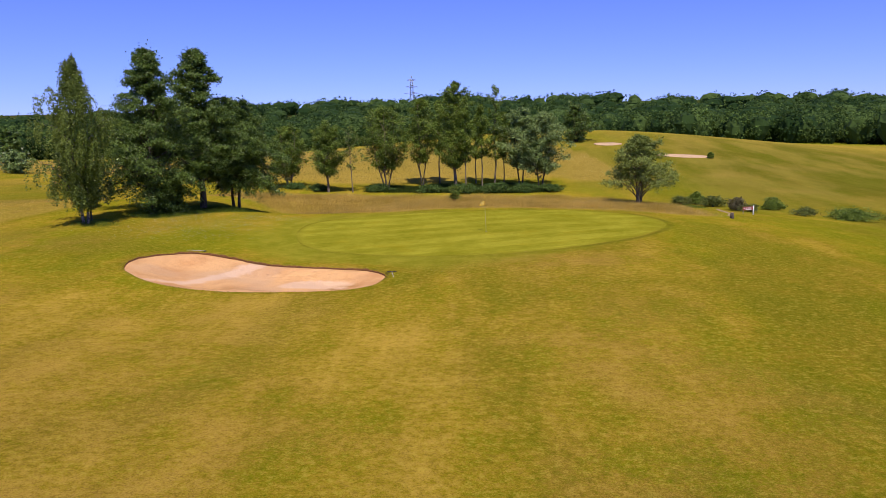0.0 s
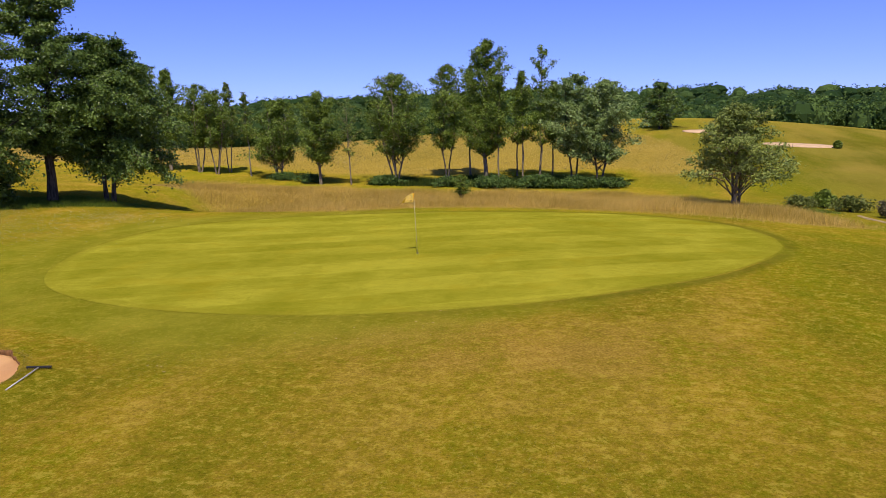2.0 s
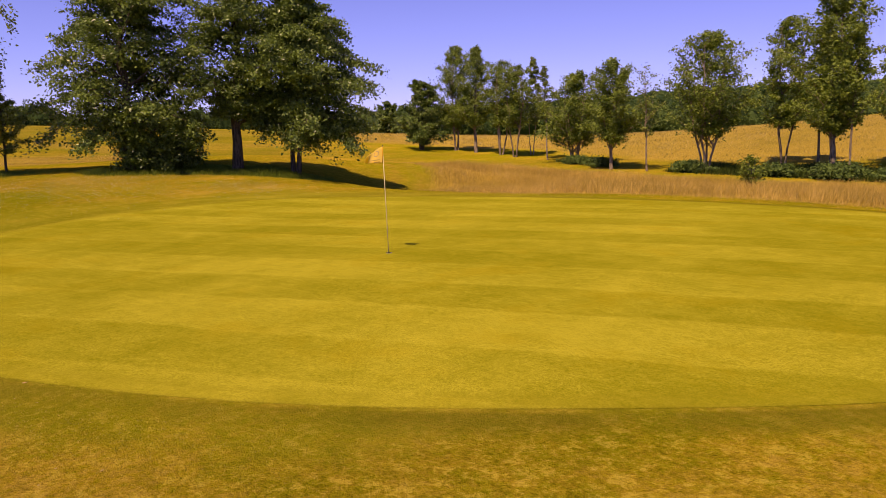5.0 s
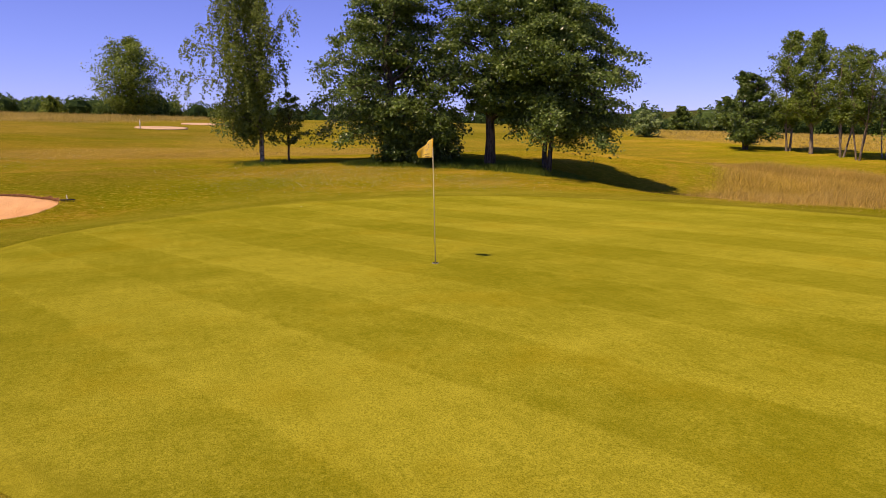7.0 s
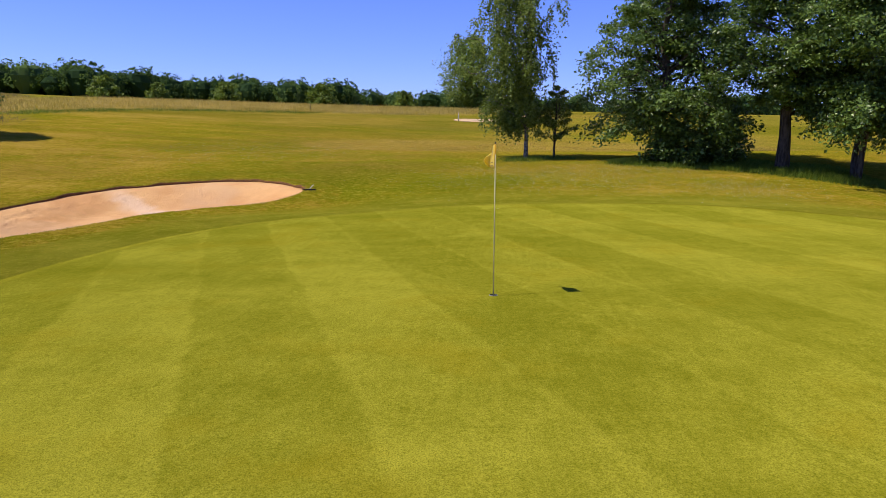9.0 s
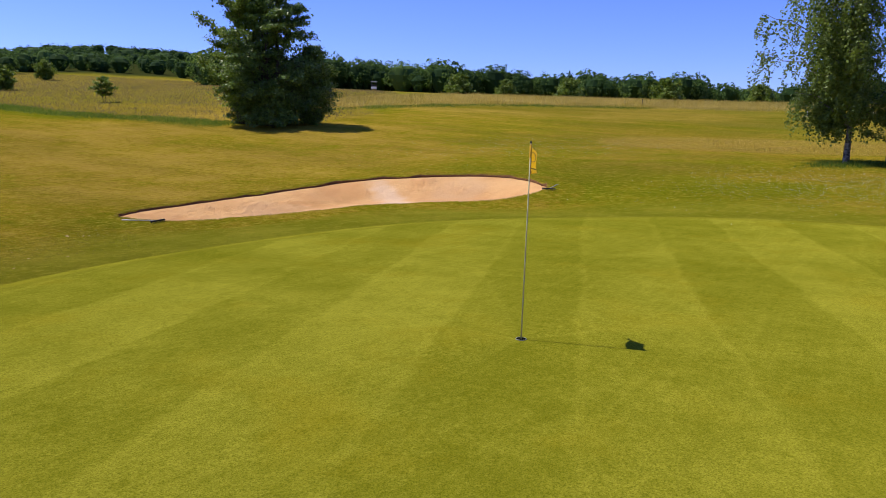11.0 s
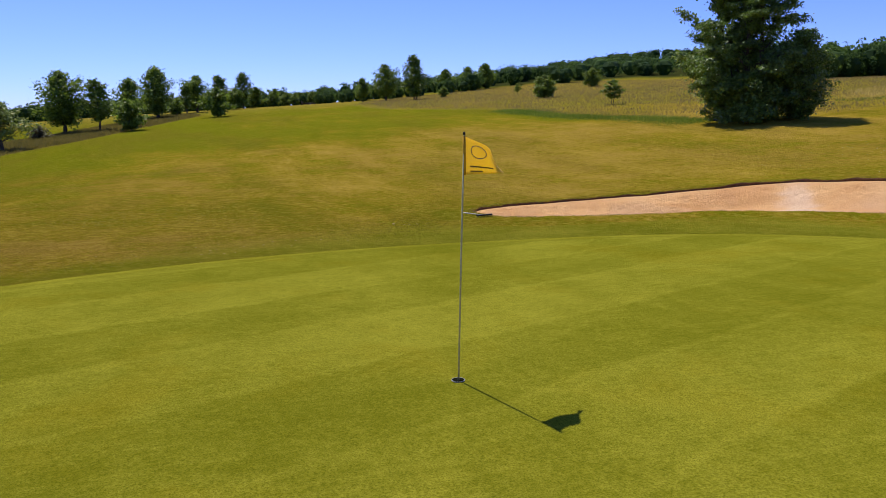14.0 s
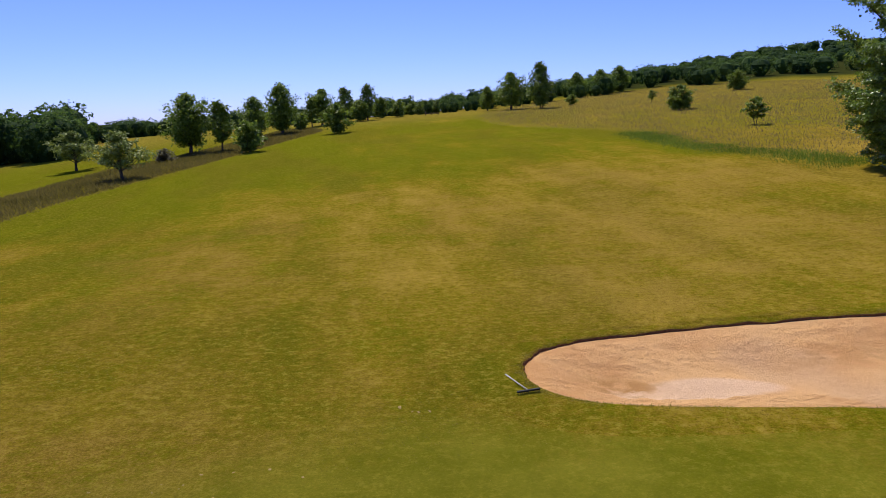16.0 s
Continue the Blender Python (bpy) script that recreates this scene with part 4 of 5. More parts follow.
# bushes, post and sign beside the path to the east
place(make_bush("green_bush", 52, 1.35, 1.8, LEAF_FRESH, 0.13, label="bright green bush beside the path"), 25.6, 38.6)
place(make_bush("purple_bush", 53, 1.3, 1.9, LEAF_PURPLE, 0.12, label="dusky purple-leaved bush beside the sign"), 27.9, 31.4)
place(make_bush("green_bush", 54, 1.25, 2.4, LEAF_FRESH, 0.13, label="low green bush behind the sign"), 32.8, 34.2)
place(make_bush("green_bush", 55, 0.9, 4.4, LEAF_FRESH, 0.13, 30, label="wide low green bush"), 37.0, 24.4)
scrub = place(make_bush("low_scrub", 56, 0.9, 2.6, LEAF_UNDER, 0.12, 18, 8, 10, label="low tangled scrub beside the path"), 23.4, 37.4)
for x, y, turn, s in ((26.8, 36.0, 70, 1.2), (28.9, 30.0, 150, 0.8), (33.6, 27.6, 220, 0.9)):
    again(scrub, x, y, turn, s)

# trees and bushes along the fairway to the south
FAR = "trees along the fairway"
oak = place(make_tree("oak_tree", 61, 7.6, 5.8, 1.3, "round", LEAF_FAR, BARK, 0.24, 36, 9, 20, 0.22, 1, rise=(0.3, 1.0), reach=0.42, spray=0.42, flat=0.9, up=0.6, fill=1, three=True, label="round dark oak beside the fairway", group=FAR), 19.3, -102.9)
oak2 = place(make_tree("oak_tree", 611, 7.8, 5.2, 1.0, "oval", LEAF_FAR, BARK, 0.24, 36, 9, 20, 0.22, 1, rise=(0.4, 1.1), reach=0.42, spray=0.42, flat=0.9, up=0.6, fill=1, ragged=0.2, three=True, label="upright dark oak beside the fairway", group=FAR), 8.8, -124.6, 100)
ash = place(make_tree("ash_tree", 62, 6.4, 3.4, 1.6, "oval", LEAF_FRESH, BARK, 0.26, 20, 8, 14, 0.12, 1, rise=(0.6, 1.2), reach=0.42, spray=0.34, flat=0.9, fill=0.4, three=True, label="slender light green ash", group=FAR), 14.8, -100.7)
apple = place(make_tree("apple_tree", 63, 4.7, 5.8, 1.7, "flat", LEAF_APPLE, BARK, 0.17, 30, 9, 18, 0.15, 1, rise=(0.3, 0.9), spray=0.2, fill=0, three=True, label="small spreading apple tree with pale leaves", group=FAR), 20.7, -76.0)
small = place(make_bush("young_hornbeam", 64, 3.8, 3.6, LEAF_FAR, 0.24, 22, 8, 12, label="young dark hornbeam, bushy to the ground", group=FAR, profile="round"), 10.5, -95.3)
for ob, x, y, turn, s in (
        (apple, 32.0, -96.3, 80, 1.0), (small, -0.3, -114.0, 60, 1.12), (oak, 2.7, -141.0, 220, 0.84), (ash, -1.7, -151.0, 0, 1.02), (small, -4.6, -146.0, 40, 1.0), (small, 6.2, -131.0, 160, 0.8),
        (ash, -6.1, -149.0, 120, 1.05), (small, -9.0, -158.0, 90, 1.1), (oak, -34.8, -146.4, 30, 0.92), (oak2, -30.7, -150.3, 190, 0.6), (small, -46.7, -144.3, 10, 0.55),
        (ash, 4.5, -138.0, 200, 0.78), (oak2, 12.0, -114.0, 300, 0.8), (small, -12.5, -155.0, 150, 0.95), (small, -17.5, -161.0, 150, 0.7), (small, -14.0, -167, 200, 0.75), (small, -22.5, -170, 140, 0.75), (small, -19.5, -168, 80, 0.75), (small, -16.5, -166, 20, 0.75)):
    again(ob, x, y, turn, s)
place(make_tree("poplar_tree", 65, 8.4, 4.4, 1.0, "oval", LEAF_POPLAR, BARK, 0.26, 36, 9, 18, 0.18, 2, 0.03, 0.03, rise=(0.6, 1.2), reach=0.40, spray=0.36, flat=0.9, fill=0.5, ragged=0.22, three=True, label="tall feathery poplar at the fairway's crest", group=FAR), -39.4, -140.2)
fir = place(make_tree("hornbeam_tree", 66, 5.6, 4.6, 0.4, "oval", LEAF_FAR, BARK, 0.3, 26, 8, 14, 0.14, 1, reach=0.42, spray=0.42, flat=0.9, up=0.6, fill=1, three=True, label="dark upright hornbeam before the woods", group=FAR), -60.5, -185.0)
again(fir, -66.1, -183.2, 90, 1.0)
again(fir, -70.6, -181.6, 200, 1.08)
rb = place(make_bush("hawthorn_bush", 67, 3.2, 3.5, LEAF_FRESH, 0.2, 24, 9, 14, label="round green hawthorn in the dry field", profile="round"), -47.8, -98.0)
again(rb, -81.4, -143.6, 50, 1.2)
sap = place(make_tree("sapling", 68, 2.6, 2.0, 0.7, "round", LEAF_FRESH, BARK, 0.15, 16, 8, 12, 0.05, 2, 0.1, spray=0.12, fill=0.5, three=True, label="young tree in the dry field"), -40.5, -65.8)
again(sap, -56.5, -128.0, 100, 0.8)
place(make_bush("purple_bush", 69, 1.5, 2.6, LEAF_PURPLE, 0.14, 18, 8, 10, label="dusky purple bush in the tall grass"), 20.9, -94.6)

# to the west and north
place(make_tree("lime_tree", 71, 14.0, 12.2, 0.8, "round", LEAF_POPLAR, BARK, 0.26, 56, 12, 30, 0.35, 2, 0.04, rise=(0.5, 1.1), reach=0.42, spray=0.6, flat=0.9, fill=1, ragged=0.14, three=True, label="large round tree standing before the western woods"), -138.4, -4.0)
wb = place(make_bush("willow_bush", 72, 3.6, 5.0, LEAF_FRESH, 0.26, 26, 9, 14, label="light green round bush before the western woods", group="bushes before the woods"), -113.3, -65.9)
for x, y, turn, s in ((-126.1, -49.4, 50, 1.0), (-131.0, -32.5, 100, 1.1), (-133.7, -16.8, 150, 0.9), (-121.0, -60.0, 200, 0.8)):
    again(wb, x, y, turn, s)
place(make_bush("willow_bush", 73, 3.4, 4.2, LEAF_SILVER, 0.2, 26, 9, 14, label="grey-green willow bush in the far field", profile="round"), -71.0, 59.9)
nb = place(make_bush("round_bush", 74, 4.0, 4.2, LEAF_DARK, 0.24, 26, 9, 14, label="round dark bush in the far field"), -92.0, 84.0)
again(nb, -96.0, 98.0, 80, 1.5)
place(make_tree("oak_tree", 75, 7.6, 7.8, 0.6, "dome", LEAF_DARK, BARK, 0.24, 36, 9, 22, 0.2, 3, 0.1, spray=0.3, fill=1, three=True, label="dark round tree at the edge of the far field"), 20.2, 104.4)
place(make_bush("round_bush", 76, 1.0, 0.9, LEAF_FRESH, 0.16, label="small bush beside the far bunker"), 41.2, 83.4)


# ---- woods ----
def woods(name, seed, az0, az1, r0, r1, n, lo, hi, label, front=1.6, slim=1.0, slope=0.0):
    """Woodland between two headings and two distances: crowns of many small leafy clumps about a dense inner mass,
    toned darker to paint its shade.
    """
    rng = np.random.default_rng(seed)
    V, F, T, o = [], [], [], 0
    az = np.radians(az0 + (az1 - az0) * (np.arange(n) * 0.618034 % 1.0) + rng.normal(0, 0.3, n))
    r = r0 + (r1 - r0) * rng.uniform(0, 1, n) ** front + 8 * np.sin(az * 23)
    x, y = -r * np.sin(az), r * np.cos(az)
    z = height(x, y)
    na, nh = 9, 5
    ang, el = np.linspace(0, 2 * np.pi, na + 1)[:-1], np.linspace(-1.25, 1.45, nh)
    A, E = np.meshgrid(ang, el)
    j = np.arange(na)
    lo_, up_ = np.arange(nh - 1)[:, None] * na + j, np.arange(nh - 1)[:, None] * na + (j + 1) % na
    hull_faces = np.concatenate([np.stack([lo_, up_, lo_ + na], -1).reshape(-1, 3), np.stack([up_, up_ + na, lo_ + na], -1).reshape(-1, 3)])
    for i in range(n):
        H = (lo + (hi - lo) * rng.uniform(0, 1)) * (1 + 0.05 * math.sin(37 * az[i]) + 0.05 * math.sin(91 * az[i] + seed)) * (1 + slope * (2 * (math.degrees(az[i]) - az0) / (az1 - az0) - 1))
        W = H * rng.uniform(0.36, 0.56) * slim
        far = r[i] > 290
        W = W * (1.0 if not far else 1.2)
        clumps, per = (46, 12) if r[i] < 205 else (36, 11) if not far else (18, 10)
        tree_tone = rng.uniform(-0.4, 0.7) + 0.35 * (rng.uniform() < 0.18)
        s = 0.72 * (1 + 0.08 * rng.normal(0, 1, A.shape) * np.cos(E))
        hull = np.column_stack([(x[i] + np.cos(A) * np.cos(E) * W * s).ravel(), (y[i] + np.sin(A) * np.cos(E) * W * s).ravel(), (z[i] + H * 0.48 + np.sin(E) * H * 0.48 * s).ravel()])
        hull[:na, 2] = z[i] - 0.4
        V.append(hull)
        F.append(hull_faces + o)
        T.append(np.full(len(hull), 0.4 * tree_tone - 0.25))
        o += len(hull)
        a_, e_ = rng.uniform(0, 6.28, clumps), np.arcsin(rng.uniform(-0.8, 0.97, clumps))
        d = np.column_stack([np.cos(a_) * np.cos(e_), np.sin(a_) * np.cos(e_), np.sin(e_)])
        grow = (rng.uniform(0.76, 0.98, clumps) * (1 - 0.10 * np.clip(d[:, 2], 0, 1)))[:, None]
        c = np.array([x[i], y[i], z[i] + H * 0.5]) + d * grow * np.array([W, W, H * 0.5])
        big = rng.uniform(0.07, 0.13, clumps) * H
        q = rng.normal(0, 1, (clumps, per, 3)) + d[:, None] * 0.9 + np.array([0, 0, 0.15])
        q /= np.linalg.norm(q, axis=2)[:, :, None]
        p = (c[:, None] + q * big[:, None, None] * rng.uniform(0.7, 1.1, (clumps, per, 1))).reshape(-1, 3)
        tn = np.repeat(tree_tone + rng.uniform(-0.15, 0.15, clumps), per) + rng.uniform(-0.1, 0.2, clumps * per)
        q, f, tn = leaves(rng, p, q.reshape(-1, 3), 0.058 * H * (1.0 if not far else 1.25), tn, 1.1, 0.5, True)
        V.append(q), F.append(f + o), T.append(tn)
        o += len(q)
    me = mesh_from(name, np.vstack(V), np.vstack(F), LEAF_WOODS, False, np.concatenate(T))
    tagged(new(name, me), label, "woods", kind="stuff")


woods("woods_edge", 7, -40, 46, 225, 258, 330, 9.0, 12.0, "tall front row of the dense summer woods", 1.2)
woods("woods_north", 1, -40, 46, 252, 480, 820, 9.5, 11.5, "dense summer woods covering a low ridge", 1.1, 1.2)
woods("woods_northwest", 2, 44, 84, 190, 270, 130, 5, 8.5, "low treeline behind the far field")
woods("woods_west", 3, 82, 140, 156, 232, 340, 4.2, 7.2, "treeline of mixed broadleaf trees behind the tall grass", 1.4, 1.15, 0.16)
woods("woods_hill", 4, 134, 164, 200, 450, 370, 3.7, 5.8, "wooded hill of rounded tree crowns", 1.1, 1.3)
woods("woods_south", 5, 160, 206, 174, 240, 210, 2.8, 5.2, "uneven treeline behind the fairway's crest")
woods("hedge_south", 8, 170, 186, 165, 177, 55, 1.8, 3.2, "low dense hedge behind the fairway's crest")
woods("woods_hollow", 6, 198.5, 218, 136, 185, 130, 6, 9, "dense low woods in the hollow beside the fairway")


# ---- tall grass and flowers ----
def tall_grass(name, seed, outline, n, tall, wide, mat, label, clump=0.35, loose=0.35):
    rng = np.random.default_rng(seed)
    lo, hi = outline.min(0), outline.max(0)
    p = rng.uniform(lo, hi, (int(n * 2.6), 2))
    p += rng.normal(0, 0.5, p.shape)
    p = p[signed(p[:, 0], p[:, 1], outline) < rng.normal(-0.1, loose, len(p))]
    wave = np.sin(p[:, 0] * 0.31 + 2 * np.sin(p[:, 1] * 0.23)) * np.sin(p[:, 1] * 0.27 + 2.3 * np.sin(p[:, 0] * 0.19))
    p = p[rng.uniform(0, 1, len(p)) < 0.82 + 0.18 * wave][:n]
    m = len(p)
    z = height(p[:, 0], p[:, 1])
    a = rng.uniform(0, 6.28, m)
    inner = smooth(-signed(p[:, 0], p[:, 1], outline), -0.6 - loose, 0.6 + 2 * loose)
    H = tall * rng.uniform(0.45, 1.25, m) * (1 + clump * np.sin(p[:, 0] * 0.7 + 3 * np.sin(p[:, 1] * 0.37) + p[:, 1] * 0.5)) * (0.3 + 0.7 * inner)
    lean = rng.normal(0.15, 0.42, (m, 2)) * H[:, None]
    base = np.column_stack([p, z - 0.03])
    side = np.column_stack([np.cos(a), np.sin(a), np.zeros(m)]) * wide * rng.uniform(0.6, 1.4, m)[:, None]
    tip = base + np.column_stack([lean, H])
    v = np.stack([base - side, base + side, tip], 1).reshape(-1, 3)
    me = mesh_from(name, v, np.arange(m * 3).reshape(m, 3), mat)
    tagged(new(name, me), label, "tall grass", kind="stuff")


tall_grass("tall_grass_back", 1, ROUGHS["back"], 135000, 0.50, 0.0085, STRAW, "tall dry golden grass behind the green", 0.35, 1.1)
tall_grass("tall_grass_field", 2, ROUGHS["field"], 95000, 0.24, 0.03, STRAW_RED, "tall seeding grass in the dry field", 0.08, 1.2)
tall_grass("tall_grass_mound", 3, ROUGHS["mound"], 48000, 0.42, 0.026, STRAW_PALE, "tall straw-coloured grass on a bank", 0.35, 1.0)
tall_grass("tall_grass_lower", 4, ROUGHS["lower"], 60000, 0.36, 0.045, SEED_BROWN, "tall brownish grass beside the fairway", 0.1)
tall_grass("tall_grass_north", 5, ROUGHS["north"], 60000, 0.22, 0.03, STRAW_PALE, "tall golden grass beyond the grove")
tall_grass("tall_grass_birch", 6, ROUGHS["birch"], 14000, 0.12, 0.016, STRAW, "patchy pale grass behind the birch", 0.3, 2.0)
tall_grass("birch_weeds", 12, ring([(-26.8, 0.2), (-26.6, 2.5), (-27.4, 4.6), (-29.6, 4.8), (-30.6, 2.4), (-29.6, 0.2)], 30), 3600, 0.2, 0.016, GRASS_LUSH, "green weeds under the birch", 0.3, 0.6)

tall_grass("undergrowth", 7, ring([(-25.5, 5.6), (-23.6, 9.5), (-22.4, 12.4), (-20.4, 15.2), (-21.4, 17.6), (-24.6, 16.2), (-27.5, 12.5), (-28.6, 8.5), (-28, 5.8)], 60), 20000, 0.30, 0.018, GRASS_LUSH, "lush unmown weeds under the maples")
tall_grass("grove_grass", 8, ring([(-16, 50.5), (-12, 49.5), (0, 48.5), (9, 49.5), (11, 53), (4, 57), (-12, 55)], 60), 26000, 0.5, 0.035, BRUSH, "dark green brush under the grove")
tall_grass("apple_grass", 9, ring([(12, 33), (18, 32.5), (25, 33), (24, 38), (17, 38.5), (12, 37)], 40), 9000, 0.22, 0.025, GRASS_LUSH, "green grass under the apple tree")
tall_grass("bank_grass", 10, ring([(-51, -43), (-61, -40), (-70, -36), (-78, -21.5), (-80, -23), (-72, -39), (-62, -43.5), (-51, -45.5)], 50), 16000, 0.34, 0.03, GRASS_LUSH, "green tall grass along the foot of a bank", 0.35, 1.5)
tall_grass("field_edge", 11, ring([(-28.5, -70), (-27.5, -52), (-29.5, -42), (-30, -38), (-34, -39), (-32, -46), (-30.5, -54), (-31, -70)], 50), 16000, 0.28, 0.025, GRASS_LUSH, "lush green edge of the unmown field", 0.35, 1.3)


def specks(name, seed, spots, n, size, mat, label, flat=0.4, lift=0.01):
    """Small scattered bits: five-sided tilted discs."""
    rng = np.random.default_rng(seed)
    pts = []
    for x, y, rx, ry in spots:
        p = rng.normal(0, 0.45, (n, 2)) * (rx, ry) + (x, y)
        pts.append(p)
    p = np.vstack(pts)
    m = len(p)
    c = np.column_stack([p, height(p[:, 0], p[:, 1]) + lift])
    s = size * rng.uniform(0.5, 1.6, m)
    tilt = rng.normal(0, flat, (m, 2))
    v = []
    for k in range(5):
        a = 2 * math.pi * k / 5 + rng.uniform(-0.4, 0.4, m)
        dx, dy = np.cos(a) * s, np.sin(a) * s
        v.append(c + np.column_stack([dx, dy, dx * tilt[:, 0] + dy * tilt[:, 1]]))
    top = c + np.column_stack([np.zeros((m, 2)), s * 0.25])
    v = np.stack(v + [top], 1).reshape(-1, 3)
    k = np.arange(m)[:, None] * 6
    f = np.concatenate([k + np.array([[i, (i + 1) % 5, 5]]) for i in range(5)])
    tagged(new(name, mesh_from(name, v, f, mat)), label, "scatter", kind="stuff")


PETAL = plain("daisy_petal", (0.66, 0.64, 0.44), 0.7)
CLOD = plain("dry_clod", (0.44, 0.32, 0.11), 0.95, 0.1)
specks("daisies", 1, [(-20, 4, 5, 5), (-18, 9.5, 4, 3), (-24, 7, 3, 4), (-21, 0, 6, 5), (-19, 6.5, 3.5, 7), (-23, 3, 4, 6), (-34, -12, 7, 6), (-31, -17, 9, 6)], 1100, 0.0095, PETAL, "tiny white daisies in the mown turf", 0.3, 0.03)
specks("dry_clods", 2, [(3.8, -10.2, 4.0, 1.8)], 260, 0.022, CLOD, "small pale scraps of dead grass on a worn patch", 0.15, -0.002)
specks("turf_scraps", 3, [(-2.8, -12.1, 0.3, 0.3)], 4, 0.035, CLOD, "torn scraps of turf beside the bunker", 0.5)


# ---- flagstick, cup and rakes ----
PAINT_CREAM = plain("cream_paint", (0.60, 0.54, 0.29), 0.8, 0.05)
PAINT_WHITE = plain("white_plastic", (0.8, 0.8, 0.78), 0.4, 0.5)
ASH_WOOD = plain("weathered_pale_wood", (0.58, 0.54, 0.45), 0.7, 0.2, 0, 0.15, 12.0)
BLACK = plain("black_rubber", (0.02, 0.02, 0.02), 0.6)
ALU = plain("dull_aluminium", (0.42, 0.41, 0.38), 0.6, 0.3, 0.0)
GREY_PLASTIC = plain("grey_plastic", (0.30, 0.29, 0.27), 0.5)
DARK_INK = plain("brown_ink", (0.26, 0.17, 0.04), 0.8)
GREY_INK = plain("grey_ink", (0.22, 0.21, 0.20), 0.8)


def cloth_material():
    m = Nodes("yellow_flag_cloth", 0.8, 0.2)
    f = m.noise(60.0, detail=3)
    c = m.mix(m.step(f, 0.3, 0.7), rgb(0.84, 0.70, 0.17), rgb(0.92, 0.78, 0.24))
    m.color(c)
    tr = m.t.nodes.new("ShaderNodeBsdfTranslucent")
    m.put(tr.inputs[0], rgb(1.0, 0.74, 0.015))
    mx = m.t.nodes.new("ShaderNodeMixShader")
    mx.inputs[0].default_value = 0.6
    m.t.links.new(m.bsdf.outputs[0], mx.inputs[1])
    m.t.links.new(tr.outputs[0], mx.inputs[2])
    m.t.links.new(mx.outputs[0], m.t.nodes["Material Output"].inputs[0])
    return m.mat


def round_bar(path, radii, mat, name, sides=10, cap=True):
    v, f = tube(path, radii, sides)
    me = bpy.data.meshes.new(name)
    n = len(v)
    faces = [tuple(q) for q in f]
    if cap:
        faces += [tuple(range(sides))[::-1], tuple(range(n - sides, n))]
    me.from_pydata([tuple(p) for p in v], [], faces)
    for p in me.polygons:
        p.use_smooth = len(p.vertices) == 4
    me.materials.append(mat)
    return me


def box(size, mat, name, bevel=0.0, at=(0, 0, 0)):
    bm = bmesh.new()
    bmesh.ops.create_cube(bm, size=1.0)
    bmesh.ops.scale(bm, vec=size, verts=bm.verts)
    if bevel:
        bmesh.ops.bevel(bm, geom=bm.edges[:], offset=bevel, segments=2, affect="EDGES", profile=0.5)
    bmesh.ops.translate(bm, vec=at, verts=bm.verts)
    return bm_mesh(name, bm, mat)


